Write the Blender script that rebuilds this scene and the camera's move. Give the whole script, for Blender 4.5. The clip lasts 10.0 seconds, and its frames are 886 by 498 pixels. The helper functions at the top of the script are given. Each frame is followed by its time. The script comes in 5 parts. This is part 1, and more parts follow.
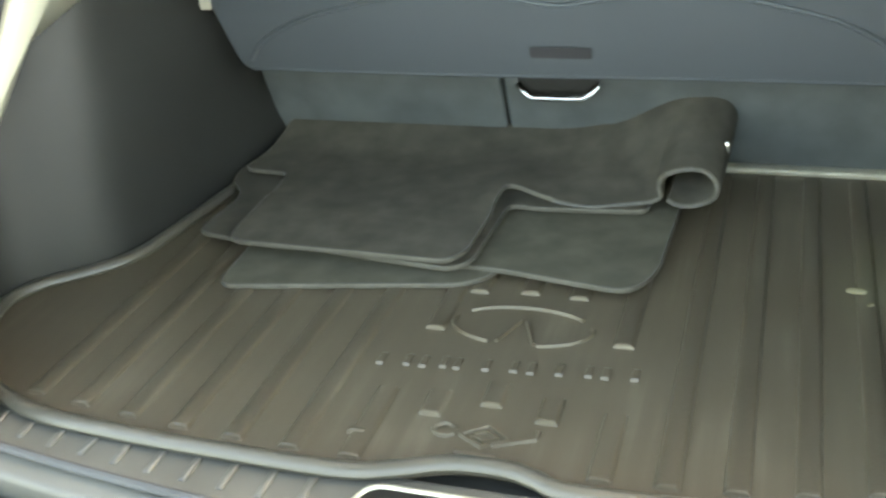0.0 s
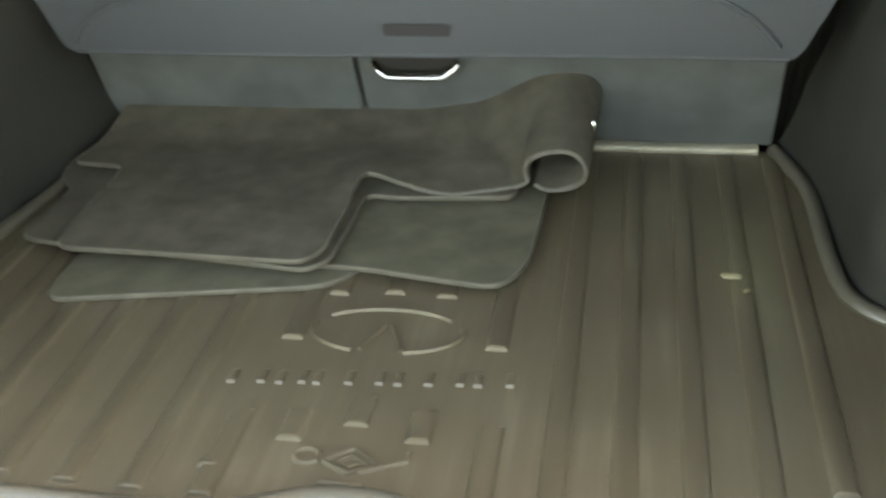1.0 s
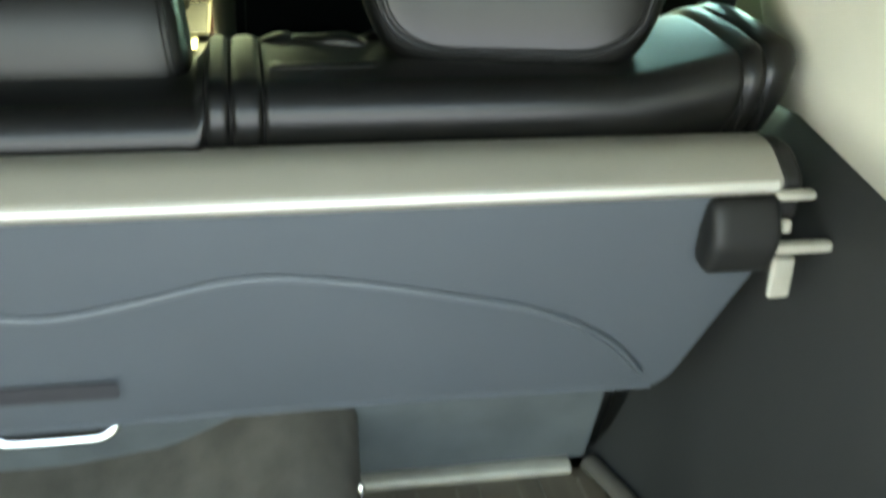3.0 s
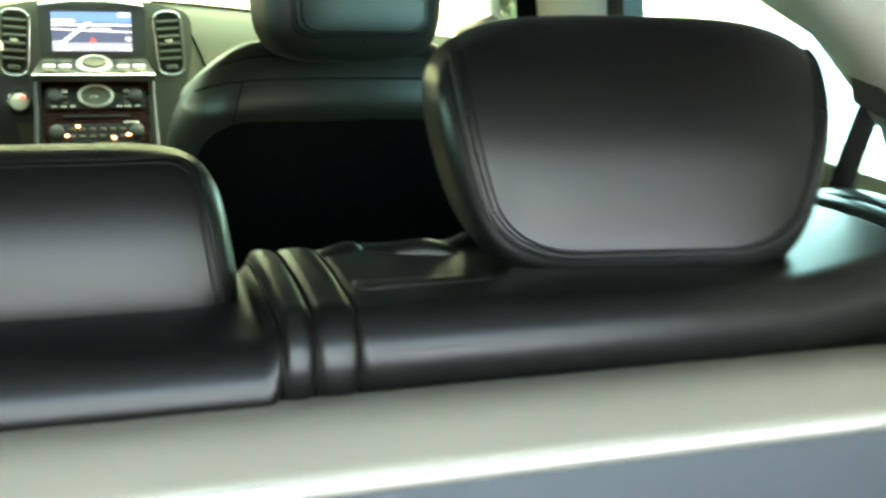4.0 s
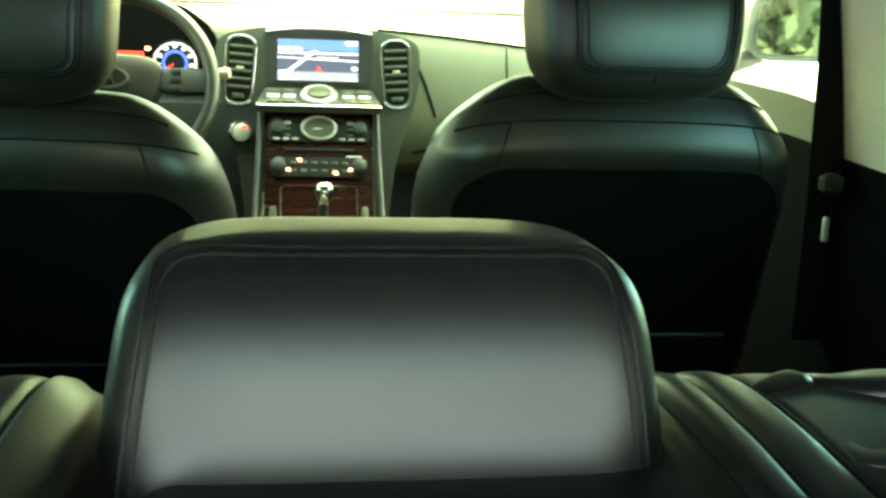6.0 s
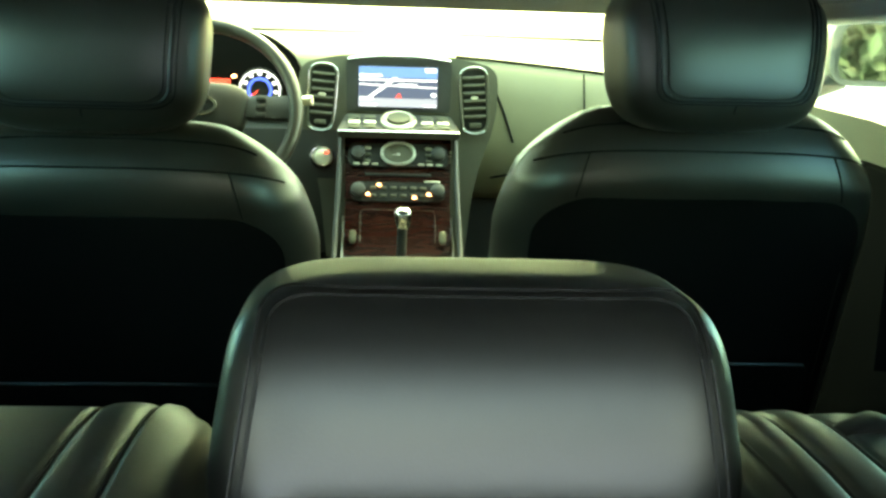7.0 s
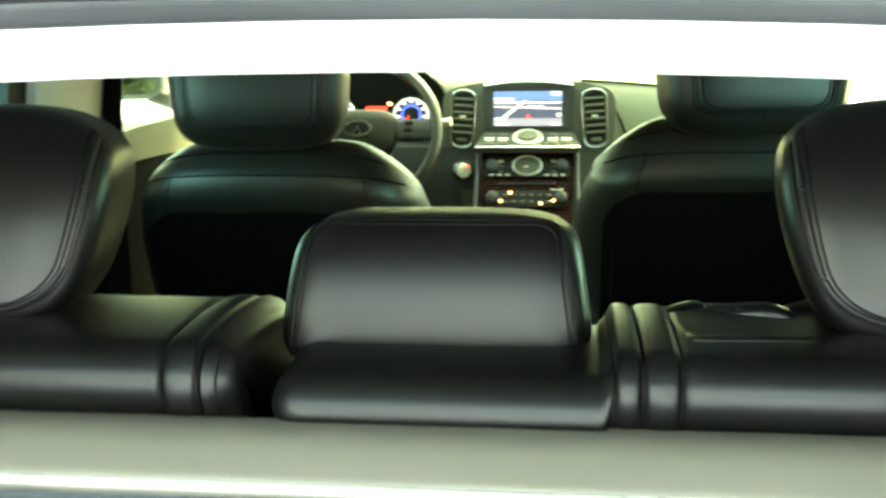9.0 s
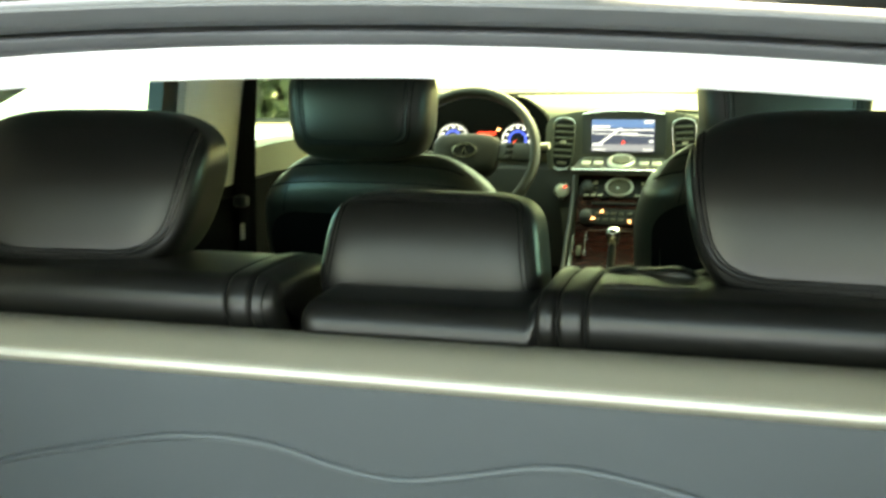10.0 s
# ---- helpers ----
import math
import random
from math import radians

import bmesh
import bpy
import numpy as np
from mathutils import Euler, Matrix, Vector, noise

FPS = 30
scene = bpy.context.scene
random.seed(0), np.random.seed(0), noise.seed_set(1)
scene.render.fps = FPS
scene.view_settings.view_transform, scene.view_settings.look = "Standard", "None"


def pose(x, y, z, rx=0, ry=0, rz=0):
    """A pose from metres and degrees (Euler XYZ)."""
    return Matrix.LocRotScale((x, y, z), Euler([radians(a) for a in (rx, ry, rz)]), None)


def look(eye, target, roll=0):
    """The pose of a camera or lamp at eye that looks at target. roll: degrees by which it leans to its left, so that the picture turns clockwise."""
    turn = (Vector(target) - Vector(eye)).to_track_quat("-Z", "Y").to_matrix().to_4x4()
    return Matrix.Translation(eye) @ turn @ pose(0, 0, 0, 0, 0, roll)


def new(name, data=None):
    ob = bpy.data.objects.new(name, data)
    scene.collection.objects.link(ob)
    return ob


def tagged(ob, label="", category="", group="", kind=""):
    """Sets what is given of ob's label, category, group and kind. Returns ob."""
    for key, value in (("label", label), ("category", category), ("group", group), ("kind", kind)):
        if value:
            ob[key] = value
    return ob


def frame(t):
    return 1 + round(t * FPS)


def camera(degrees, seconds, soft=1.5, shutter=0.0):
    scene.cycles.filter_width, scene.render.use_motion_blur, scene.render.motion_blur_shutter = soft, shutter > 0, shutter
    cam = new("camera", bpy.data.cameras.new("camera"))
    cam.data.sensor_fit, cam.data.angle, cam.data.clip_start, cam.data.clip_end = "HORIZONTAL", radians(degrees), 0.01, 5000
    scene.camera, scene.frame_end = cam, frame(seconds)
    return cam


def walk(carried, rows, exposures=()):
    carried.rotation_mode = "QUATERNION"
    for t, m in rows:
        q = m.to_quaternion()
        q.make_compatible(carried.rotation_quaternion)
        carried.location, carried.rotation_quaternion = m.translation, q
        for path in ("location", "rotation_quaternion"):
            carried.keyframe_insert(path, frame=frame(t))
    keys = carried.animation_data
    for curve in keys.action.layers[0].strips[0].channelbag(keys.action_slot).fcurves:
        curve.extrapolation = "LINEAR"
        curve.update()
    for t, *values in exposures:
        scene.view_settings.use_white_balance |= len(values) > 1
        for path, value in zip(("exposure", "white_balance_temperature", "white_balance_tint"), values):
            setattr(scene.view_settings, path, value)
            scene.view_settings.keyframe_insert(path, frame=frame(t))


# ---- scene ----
cam = camera(46.4, 10.0, soft=2.7, shutter=0.5)
PATH = [
    (0, (0.324, -1.74, 0.761), (-0.278, -0.072, -0.165), -5.0),
    (0.5, (0.31, -1.702, 0.756), (-0.159, -0.005, -0.193), -4.4),
    (1, (0.298, -1.621, 0.745), (-0.044, 0.075, -0.257), -3.3),
    (1.5, (0.271, -1.448, 0.726), (0.121, 0.235, -0.342), -0.2),
    (2, (0.253, -1.24, 0.72), (0.236, 0.447, -0.354), 0.2),
    (2.5, (0.163, -1.119, 0.738), (0.429, 0.616, -0.221), 3.3),
    (2.7, (0.173, -1.055, 0.746), (0.465, 0.697, -0.174), 2.9),
    (3.8, (0.051, -0.795, 0.691), (0.648, 1.053, 0.216), 0.2),
    (4, (0.047, -0.745, 0.688), (0.629, 1.118, 0.251), 0.8),
    (4.2, (0.039, -0.692, 0.694), (0.601, 1.181, 0.275), 1.5),
    (4.5, (0.031, -0.64, 0.689), (0.558, 1.246, 0.287), 1.2),
    (5, (0.005, -0.579, 0.686), (0.457, 1.329, 0.29), 1.4),
    (5.5, (-0.02, -0.527, 0.684), (0.341, 1.4, 0.293), 1.5),
    (6, (-0.042, -0.516, 0.684), (0.239, 1.427, 0.3), 1.9),
    (7.3, (-0.053, -0.553, 0.704), (0.064, 1.413, 0.358), 1.3),
    (7.5, (-0.054, -0.57, 0.707), (0.055, 1.397, 0.362), 1.0),
    (8, (-0.046, -0.63, 0.706), (0.04, 1.34, 0.374), 0.9),
    (8.5, (-0.009, -0.735, 0.703), (-0.024, 1.24, 0.387), -0.2),
    (8.7, (0.027, -0.78, 0.71), (-0.091, 1.192, 0.398), -1.2),
    (9, (0.093, -0.859, 0.701), (-0.146, 1.102, 0.391), -0.5),
    (9.2, (0.132, -0.909, 0.699), (-0.202, 1.043, 0.422), 0.6),
    (9.5, (0.198, -0.986, 0.694), (-0.227, 0.956, 0.482), 1.3),
    (9.7, (0.232, -1.026, 0.689), (-0.234, 0.907, 0.476), 1.4),
    (10, (0.292, -1.093, 0.677), (-0.258, 0.815, 0.436), 0.3),
]
EXPOSURES = [(0, 4.1, 9500, 3), (0.7, 4.12, 10700, 5), (1.3, 3.85, 11500, 9), (2.0, 3.65, 11300, 6), (2.7, 4.12, 9500, 5), (3.8, 4.88, 8400, 6), (5.0, 5.0, 8800, -5), (6.2, 4.95, 9200, -8), (7.5, 4.9, 8600, -6), (8.5, 4.95, 9200, -6), (10.0, 4.25, 10200, -3)]
walk(cam, [(t, look(eye, target, roll)) for t, eye, target, roll in PATH], EXPOSURES)

# ---- daylight ----
SUN_AZ, SUN_EL = 150.0, 56.0     # degrees round from straight behind the car, and above the ground
world = bpy.data.worlds.new("world")
scene.world = world
world.use_nodes = True
wn = world.node_tree.nodes
sky = wn.new("ShaderNodeTexSky")
sky.sky_type = "NISHITA"
sky.sun_disc = False
sky.sun_elevation = radians(SUN_EL)
sky.sun_rotation = radians(180.0 - SUN_AZ)
sky.air_density, sky.dust_density, sky.ozone_density = 1.2, 2.2, 1.2
wn["Background"].inputs["Strength"].default_value = 0.15
world.node_tree.links.new(sky.outputs[0], wn["Background"].inputs["Color"])
sun_dir = Vector((math.sin(radians(SUN_AZ)) * math.cos(radians(SUN_EL)), -math.cos(radians(SUN_AZ)) * math.cos(radians(SUN_EL)), math.sin(radians(SUN_EL))))
sun_data = bpy.data.lights.new("sun", "SUN")
sun_data.energy, sun_data.angle, sun_data.color = 1.2, radians(20.0), (1.0, 0.96, 0.90)
sun_lamp = new("sun", sun_data)
sun_lamp.matrix_world = look(sun_dir * 20, (0, 0, 0))


# ---- materials ----
def principled(name):
    m = bpy.data.materials.new(name)
    m.use_nodes = True
    return m, m.node_tree, m.node_tree.nodes["Principled BSDF"]


def surface(name, color, rough=0.5, metal=0.0, coat=0.0, grain=0.0, grain_size=0.002, vary=0.15, vary_size=0.12, spec=0.5, rough_vary=0.1, voronoi=False, tint=None, sheen=0.0):
    """A surface with fine relief, and colour and gloss that vary at a larger scale."""
    m, tree, b = principled(name)
    n, l = tree.nodes, tree.links
    co = n.new("ShaderNodeTexCoord")
    big = n.new("ShaderNodeTexNoise")
    big.inputs["Scale"].default_value = 1.0 / vary_size
    big.inputs["Detail"].default_value = 5.0
    l.new(co.outputs["Object"], big.inputs["Vector"])
    ramp = n.new("ShaderNodeValToRGB")
    ramp.color_ramp.elements[0].position, ramp.color_ramp.elements[1].position = 0.3, 0.7
    other = tint or color
    ramp.color_ramp.elements[0].color = (*[c * (1 - vary) for c in color], 1)
    ramp.color_ramp.elements[1].color = (*[min(1, c * (1 + vary)) for c in other], 1)
    l.new(big.outputs["Fac"], ramp.inputs["Fac"])
    l.new(ramp.outputs["Color"], b.inputs["Base Color"])
    mr = n.new("ShaderNodeMapRange")
    mr.inputs["To Min"].default_value, mr.inputs["To Max"].default_value = max(0.02, rough - rough_vary), min(1.0, rough + rough_vary)
    l.new(big.outputs["Fac"], mr.inputs["Value"])
    l.new(mr.outputs["Result"], b.inputs["Roughness"])
    b.inputs["Metallic"].default_value = metal
    b.inputs["Coat Weight"].default_value = coat
    b.inputs["Specular IOR Level"].default_value = spec
    b.inputs["Sheen Weight"].default_value = sheen
    b.inputs["Sheen Roughness"].default_value = 0.4
    if grain:
        if voronoi:
            fine = n.new("ShaderNodeTexVoronoi")
            out = fine.outputs["Distance"]
        else:
            fine = n.new("ShaderNodeTexNoise")
            fine.inputs["Detail"].default_value = 3.0
            out = fine.outputs["Fac"]
        fine.inputs["Scale"].default_value = 1.0 / grain_size
        l.new(co.outputs["Object"], fine.inputs["Vector"])
        bump = n.new("ShaderNodeBump")
        bump.inputs["Strength"].default_value = grain
        bump.inputs["Distance"].default_value = grain_size * 0.5
        l.new(out, bump.inputs["Height"])
        l.new(bump.outputs["Normal"], b.inputs["Normal"])
    return m


def glow(name, color, strength):
    m, tree, b = principled(name)
    b.inputs["Base Color"].default_value = (0.01, 0.01, 0.01, 1)
    b.inputs["Roughness"].default_value = 0.3
    b.inputs["Emission Color"].default_value = (*color, 1)
    b.inputs["Emission Strength"].default_value = strength
    return m


def pane_glass(name, color):
    """A thin pane: clear, faintly tinted, with a gloss."""
    m, tree, b = principled(name)
    n, l = tree.nodes, tree.links
    n.remove(b)
    clear, gloss, mix, facing, curve = n.new("ShaderNodeBsdfTransparent"), n.new("ShaderNodeBsdfGlossy"), n.new("ShaderNodeMixShader"), n.new("ShaderNodeLayerWeight"), n.new("ShaderNodeMath")
    clear.inputs["Color"].default_value = (*color, 1)
    gloss.inputs["Roughness"].default_value = 0.02
    facing.inputs["Blend"].default_value = 0.5
    curve.operation, curve.inputs[1].default_value = "POWER", 5.0
    l.new(facing.outputs["Facing"], curve.inputs[0])
    l.new(curve.outputs[0], mix.inputs[0])
    l.new(clear.outputs[0], mix.inputs[1])
    l.new(gloss.outputs[0], mix.inputs[2])
    l.new(mix.outputs[0], n["Material Output"].inputs["Surface"])
    return m


# one black leather: rear copy darkened against boot light, front copy lightened for cabin shade
LEATHER_DARKENED = surface("black_leather_darkened", (0.0018, 0.0019, 0.0016), 0.375, grain=0.03, grain_size=0.0016, voronoi=True, vary_size=0.06, rough_vary=0.02, spec=0.38)
LEATHER_LIFTED = surface("black_leather_lifted", (0.0125, 0.0105, 0.0070), 0.41, grain=0.03, grain_size=0.0018, voronoi=True, vary_size=0.08, rough_vary=0.04, spec=0.48)
SEAM = surface("seam_thread", (0.0026, 0.0026, 0.0025), 0.6, spec=0.16)
PIPING = surface("leather_piping", (0.005, 0.005, 0.005), 0.42, spec=0.32)


def dusty_rubber():
    """Black rubber with a brown dust film, streaked along the ribs and patchy across the mat."""
    m, tree, b = principled("dusty_black_rubber")
    n, l = tree.nodes, tree.links
    co = n.new("ShaderNodeTexCoord")

    def noise(scale, detail, size):
        mp, tx = n.new("ShaderNodeMapping"), n.new("ShaderNodeTexNoise")
        mp.inputs["Scale"].default_value = scale
        tx.inputs["Scale"].default_value, tx.inputs["Detail"].default_value = size, detail
        l.new(co.outputs["Object"], mp.inputs["Vector"])
        l.new(mp.outputs["Vector"], tx.inputs["Vector"])
        return tx.outputs["Fac"]

    streak, patch, fine = noise((30, 1.6, 30), 2.0, 2.0), noise((1, 1, 1), 4.0, 7.0), noise((1, 1, 1), 2.0, 320.0)
    both = n.new("ShaderNodeMath")
    both.operation = "MULTIPLY"
    l.new(streak, both.inputs[0])
    l.new(patch, both.inputs[1])
    ramp = n.new("ShaderNodeValToRGB")
    for k, (pos, col) in enumerate(((0.10, (0.088, 0.0700, 0.0465)), (0.30, (0.101, 0.0812, 0.0548)))):
        ramp.color_ramp.elements[k].position, ramp.color_ramp.elements[k].color = pos, (*col, 1)
    top = ramp.color_ramp.elements.new(0.42)
    top.color = (0.122, 0.101, 0.070, 1)
    l.new(both.outputs[0], ramp.inputs["Fac"])
    l.new(ramp.outputs["Color"], b.inputs["Base Color"])
    mr = n.new("ShaderNodeMapRange")
    mr.inputs["From Min"].default_value, mr.inputs["From Max"].default_value = 0.12, 0.42
    mr.inputs["To Min"].default_value, mr.inputs["To Max"].default_value = 0.32, 0.38
    l.new(both.outputs[0], mr.inputs["Value"])
    l.new(mr.outputs["Result"], b.inputs["Roughness"])
    b.inputs["Specular IOR Level"].default_value = 0.5
    bump = n.new("ShaderNodeBump")
    bump.inputs["Strength"].default_value, bump.inputs["Distance"].default_value = 0.2, 0.0015
    l.new(fine, bump.inputs["Height"])
    l.new(bump.outputs["Normal"], b.inputs["Normal"])
    return m


RUBBER = dusty_rubber()
RIM = surface("rubber_rim", (0.085, 0.077, 0.061), 0.34, vary=0.1, vary_size=0.2, spec=0.55)
CARPET = surface("mat_carpet", (0.0829, 0.0749, 0.0601), 0.95, grain=0.9, grain_size=0.0025, vary=0.25, vary_size=0.05, spec=0.15)
CARPET_LOW = surface("mat_carpet_olive", (0.0977, 0.0911, 0.0686), 0.95, grain=0.9, grain_size=0.0025, vary=0.2, vary_size=0.05, spec=0.15)
BINDING = surface("mat_binding", (0.098, 0.090, 0.075), 0.32, grain=0.5, grain_size=0.003, vary=0.2, vary_size=0.03)
SEATBACK = surface("seatback_carpet", (0.0879, 0.098, 0.0997), 0.95, grain=0.6, grain_size=0.002, vary=0.15, vary_size=0.08, spec=0.1)
VINYL = surface("cover_vinyl", (0.0385, 0.0465, 0.0525), 0.7, grain=0.3, grain_size=0.0015, vary=0.06, vary_size=0.15)
VINYL_PIPING = surface("cover_piping", (0.048, 0.056, 0.062), 0.45, vary=0.05)
EDGE = surface("extruded_edge", (0.42, 0.41, 0.355), 0.36, metal=0.3, vary=0.04)
CASSETTE = surface("cassette_plastic", (0.175, 0.1638, 0.13), 0.34, grain=0.05, grain_size=0.001, rough_vary=0.02, vary=0.02, vary_size=0.1)
LABEL = surface("label_print", (0.018, 0.018, 0.020), 0.7)
TRIM_DARK = surface("boot_trim_plastic", (0.0225, 0.0232, 0.0215), 0.55, grain=0.4, grain_size=0.0015, vary=0.2, vary_size=0.15)
SILL = surface("sill_plastic", (0.095, 0.092, 0.080), 0.42, grain=0.3, grain_size=0.0015, vary=0.15)
# same beige trim twice: quarter copy darkened as in shade, pillar copy left pale
TRIM_SHADED = surface("trim_beige_shaded", (0.52, 0.50, 0.39), 0.7, grain=0.2, grain_size=0.002, vary=0.06)
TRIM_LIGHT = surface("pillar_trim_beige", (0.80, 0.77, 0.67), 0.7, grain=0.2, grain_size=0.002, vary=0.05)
# unseen headliner: colour darkened so the headrests reflect less light from it
HEADLINER_DARKENED = surface("headliner_fabric_darkened", (0.2, 0.197, 0.18), 0.9, grain=0.4, grain_size=0.002, vary=0.05)
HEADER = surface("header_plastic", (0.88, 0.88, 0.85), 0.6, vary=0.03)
BLACK = surface("black_plastic", (0.011, 0.011, 0.010), 0.5, grain=0.2, grain_size=0.001, spec=0.22)
MAT_BLACK = surface("matt_black_trim", (0.0035, 0.0032, 0.0028), 0.85, grain=0.3, grain_size=0.0015, spec=0.04)
SEAL = surface("weatherstrip_rubber", (0.05, 0.053, 0.056), 0.6)
CHROME = surface("chrome", (0.75, 0.74, 0.70), 0.15, metal=1.0, vary=0.05)
SATIN = surface("satin_metal", (0.64, 0.60, 0.48), 0.38, metal=0.7, vary=0.1)
PAINT = surface("grey_body_paint", (0.055, 0.058, 0.060), 0.5, coat=0.05, vary=0.05)
DASH = surface("dashboard_vinyl", (0.170, 0.156, 0.098), 0.6, grain=0.3, grain_size=0.002, vary=0.08)
DASH_DARK = surface("dashboard_dark_plastic", (0.03, 0.03, 0.028), 0.5, grain=0.2, grain_size=0.0015)
CONSOLE = surface("console_grey_plastic", (0.0945, 0.0905, 0.0675), 0.55, vary=0.06, spec=0.2)
WHEEL = surface("wheel_leather", (0.0162, 0.0153, 0.0113), 0.45, grain=0.2, grain_size=0.0015, vary=0.1)
STRIP = surface("worn_strip_metal", (0.34, 0.32, 0.26), 0.5, metal=0.3, vary=0.2, vary_size=0.05)
PEARL = surface("pearl_knob", (0.58, 0.57, 0.52), 0.2, vary=0.03)
BELT = surface("belt_webbing", (0.006, 0.006, 0.0056), 0.8, grain=0.5, grain_size=0.0015, spec=0.08)
# blue of sky-lit shade is put into the concrete's base colour
CONCRETE_SKY_BLUE = surface("concrete", (0.45, 0.525, 0.63), 0.9, grain=0.4, grain_size=0.01, vary=0.2, vary_size=1.5)
CRUMB = surface("dry_crumb", (0.24, 0.21, 0.135), 0.9)
LEAF = surface("hedge_leaf", (0.016, 0.028, 0.011), 0.6, vary=0.4, vary_size=0.5)
SCREEN_BLUE = glow("screen_blue", (0.10, 0.22, 0.55), 0.10)
SCREEN_DARK = glow("screen_navy", (0.05, 0.07, 0.14), 0.10)
SCREEN_WHITE = glow("screen_white", (0.75, 0.85, 1.0), 0.12)
SCREEN_GREY = glow("screen_grey", (0.22, 0.25, 0.34), 0.12)
RED_GLOW = glow("red_light", (1.0, 0.06, 0.04), 0.14)
ORANGE_GLOW = glow("amber_light", (1.0, 0.42, 0.2), 0.45)
DIAL_WHITE = glow("dial_white", (0.8, 0.9, 1.0), 0.16)
DIAL_BLUE = glow("dial_blue", (0.05, 0.12, 1.0), 0.14)
GLASS = pane_glass("window_glass", (0.66, 0.78, 0.50))
GLASS_REAR = pane_glass("rear_window_glass", (0.40, 0.78, 0.78))
MIRROR = surface("mirror_glass", (0.85, 0.87, 0.86), 0.02, metal=1.0, vary=0.0, rough_vary=0.0)


def wood():
    m, tree, b = principled("dark_red_wood")
    n, l = tree.nodes, tree.links
    co = n.new("ShaderNodeTexCoord")
    mp = n.new("ShaderNodeMapping")
    mp.inputs["Scale"].default_value = (5, 40, 40)
    tex = n.new("ShaderNodeTexNoise")
    tex.inputs["Scale"].default_value, tex.inputs["Detail"].default_value, tex.inputs["Distortion"].default_value = 3.0, 6.0, 1.2
    ramp = n.new("ShaderNodeValToRGB")
    ramp.color_ramp.elements[0].color = (0.008, 0.0024, 0.0016, 1)
    ramp.color_ramp.elements[1].color = (0.030, 0.0054, 0.0034, 1)
    l.new(co.outputs["Object"], mp.inputs["Vector"])
    l.new(mp.outputs["Vector"], tex.inputs["Vector"])
    l.new(tex.outputs["Fac"], ramp.inputs["Fac"])
    l.new(ramp.outputs["Color"], b.inputs["Base Color"])
    b.inputs["Roughness"].default_value = 0.22
    b.inputs["Specular IOR Level"].default_value = 0.30
    return m


WOOD = wood()


# ---- mesh tools ----
def mesh_of(name, verts, faces, material, smooth=40):
    me = bpy.data.meshes.new(name)
    me.from_pydata([tuple(v) for v in verts], [], faces)
    bm = bmesh.new()
    bm.from_mesh(me)
    bmesh.ops.remove_doubles(bm, verts=bm.verts, dist=1e-6)
    bmesh.ops.recalc_face_normals(bm, faces=bm.faces)
    bm.to_mesh(me)
    bm.free()
    me.materials.append(material)
    if smooth:
        me.polygons.foreach_set("use_smooth", [True] * len(me.polygons))
        me.set_sharp_from_angle(angle=radians(smooth))
    return me


def part(name, geo, material, parent=None, label="", smooth=40):
    """Links verts and faces as one mesh object, under a thing where one is given."""
    ob = new(name, mesh_of(name, geo[0], geo[1], material, smooth))
    if parent is not None:
        ob.parent = parent
    if label:
        ob["label"] = label
    return ob


def thing(name, label, category, group="", kind=""):
    return tagged(new(name), label, category, group, kind)


def join(*geos):
    verts, faces = [], []
    for v, f in geos:
        o = len(verts)
        verts += [tuple(p) for p in v]
        faces += [tuple(i + o for i in face) for face in f]
    return verts, faces


def moved(geo, m):
    return [tuple(m @ Vector(p)) for p in geo[0]], geo[1]


def rings(rows, closed=True, caps=True):
    """A skin over rows of points; each row is a ring."""
    n = len(rows[0])
    verts = [tuple(p) for row in rows for p in row]
    faces = []
    for i in range(len(rows) - 1):
        for j in range(n if closed else n - 1):
            k = (j + 1) % n
            faces.append((i * n + j, i * n + k, (i + 1) * n + k, (i + 1) * n + j))
    if caps and closed:
        faces.append(tuple(range(n - 1, -1, -1)))
        faces.append(tuple((len(rows) - 1) * n + j for j in range(n)))
    return verts, faces


def fillet(poly, radius, n=4):
    """A closed polygon in 2D with rounded corners; radius: one, or one per corner."""
    out = []
    m = len(poly)
    for i in range(m):
        r = radius[i] if isinstance(radius, (list, tuple)) else radius
        p, a, b = Vector(poly[i]), Vector(poly[i - 1]), Vector(poly[(i + 1) % m])
        da, db = (a - p), (b - p)
        la, lb = da.length, db.length
        da, db = da / la, db / lb
        t = min(r, la * 0.48, lb * 0.48)
        if t < 1e-5:
            out.append((p.x, p.y))
            continue
        s, e = p + da * t, p + db * t
        for k in range(n + 1):
            u = k / n
            q = s * (1 - u) ** 2 + p * 2 * u * (1 - u) + e * u * u
            out.append((q.x, q.y))
    return out


def normals2(poly):
    area = sum(poly[i - 1][0] * poly[i][1] - poly[i][0] * poly[i - 1][1] for i in range(len(poly)))
    sign = 1 if area > 0 else -1
    out = []
    for i in range(len(poly)):
        a, b = Vector(poly[i - 1]), Vector(poly[(i + 1) % len(poly)])
        d = (b - a)
        d = d.normalized() if d.length > 1e-9 else Vector((1, 0))
        out.append(Vector((d.y, -d.x)) * sign)
    return out


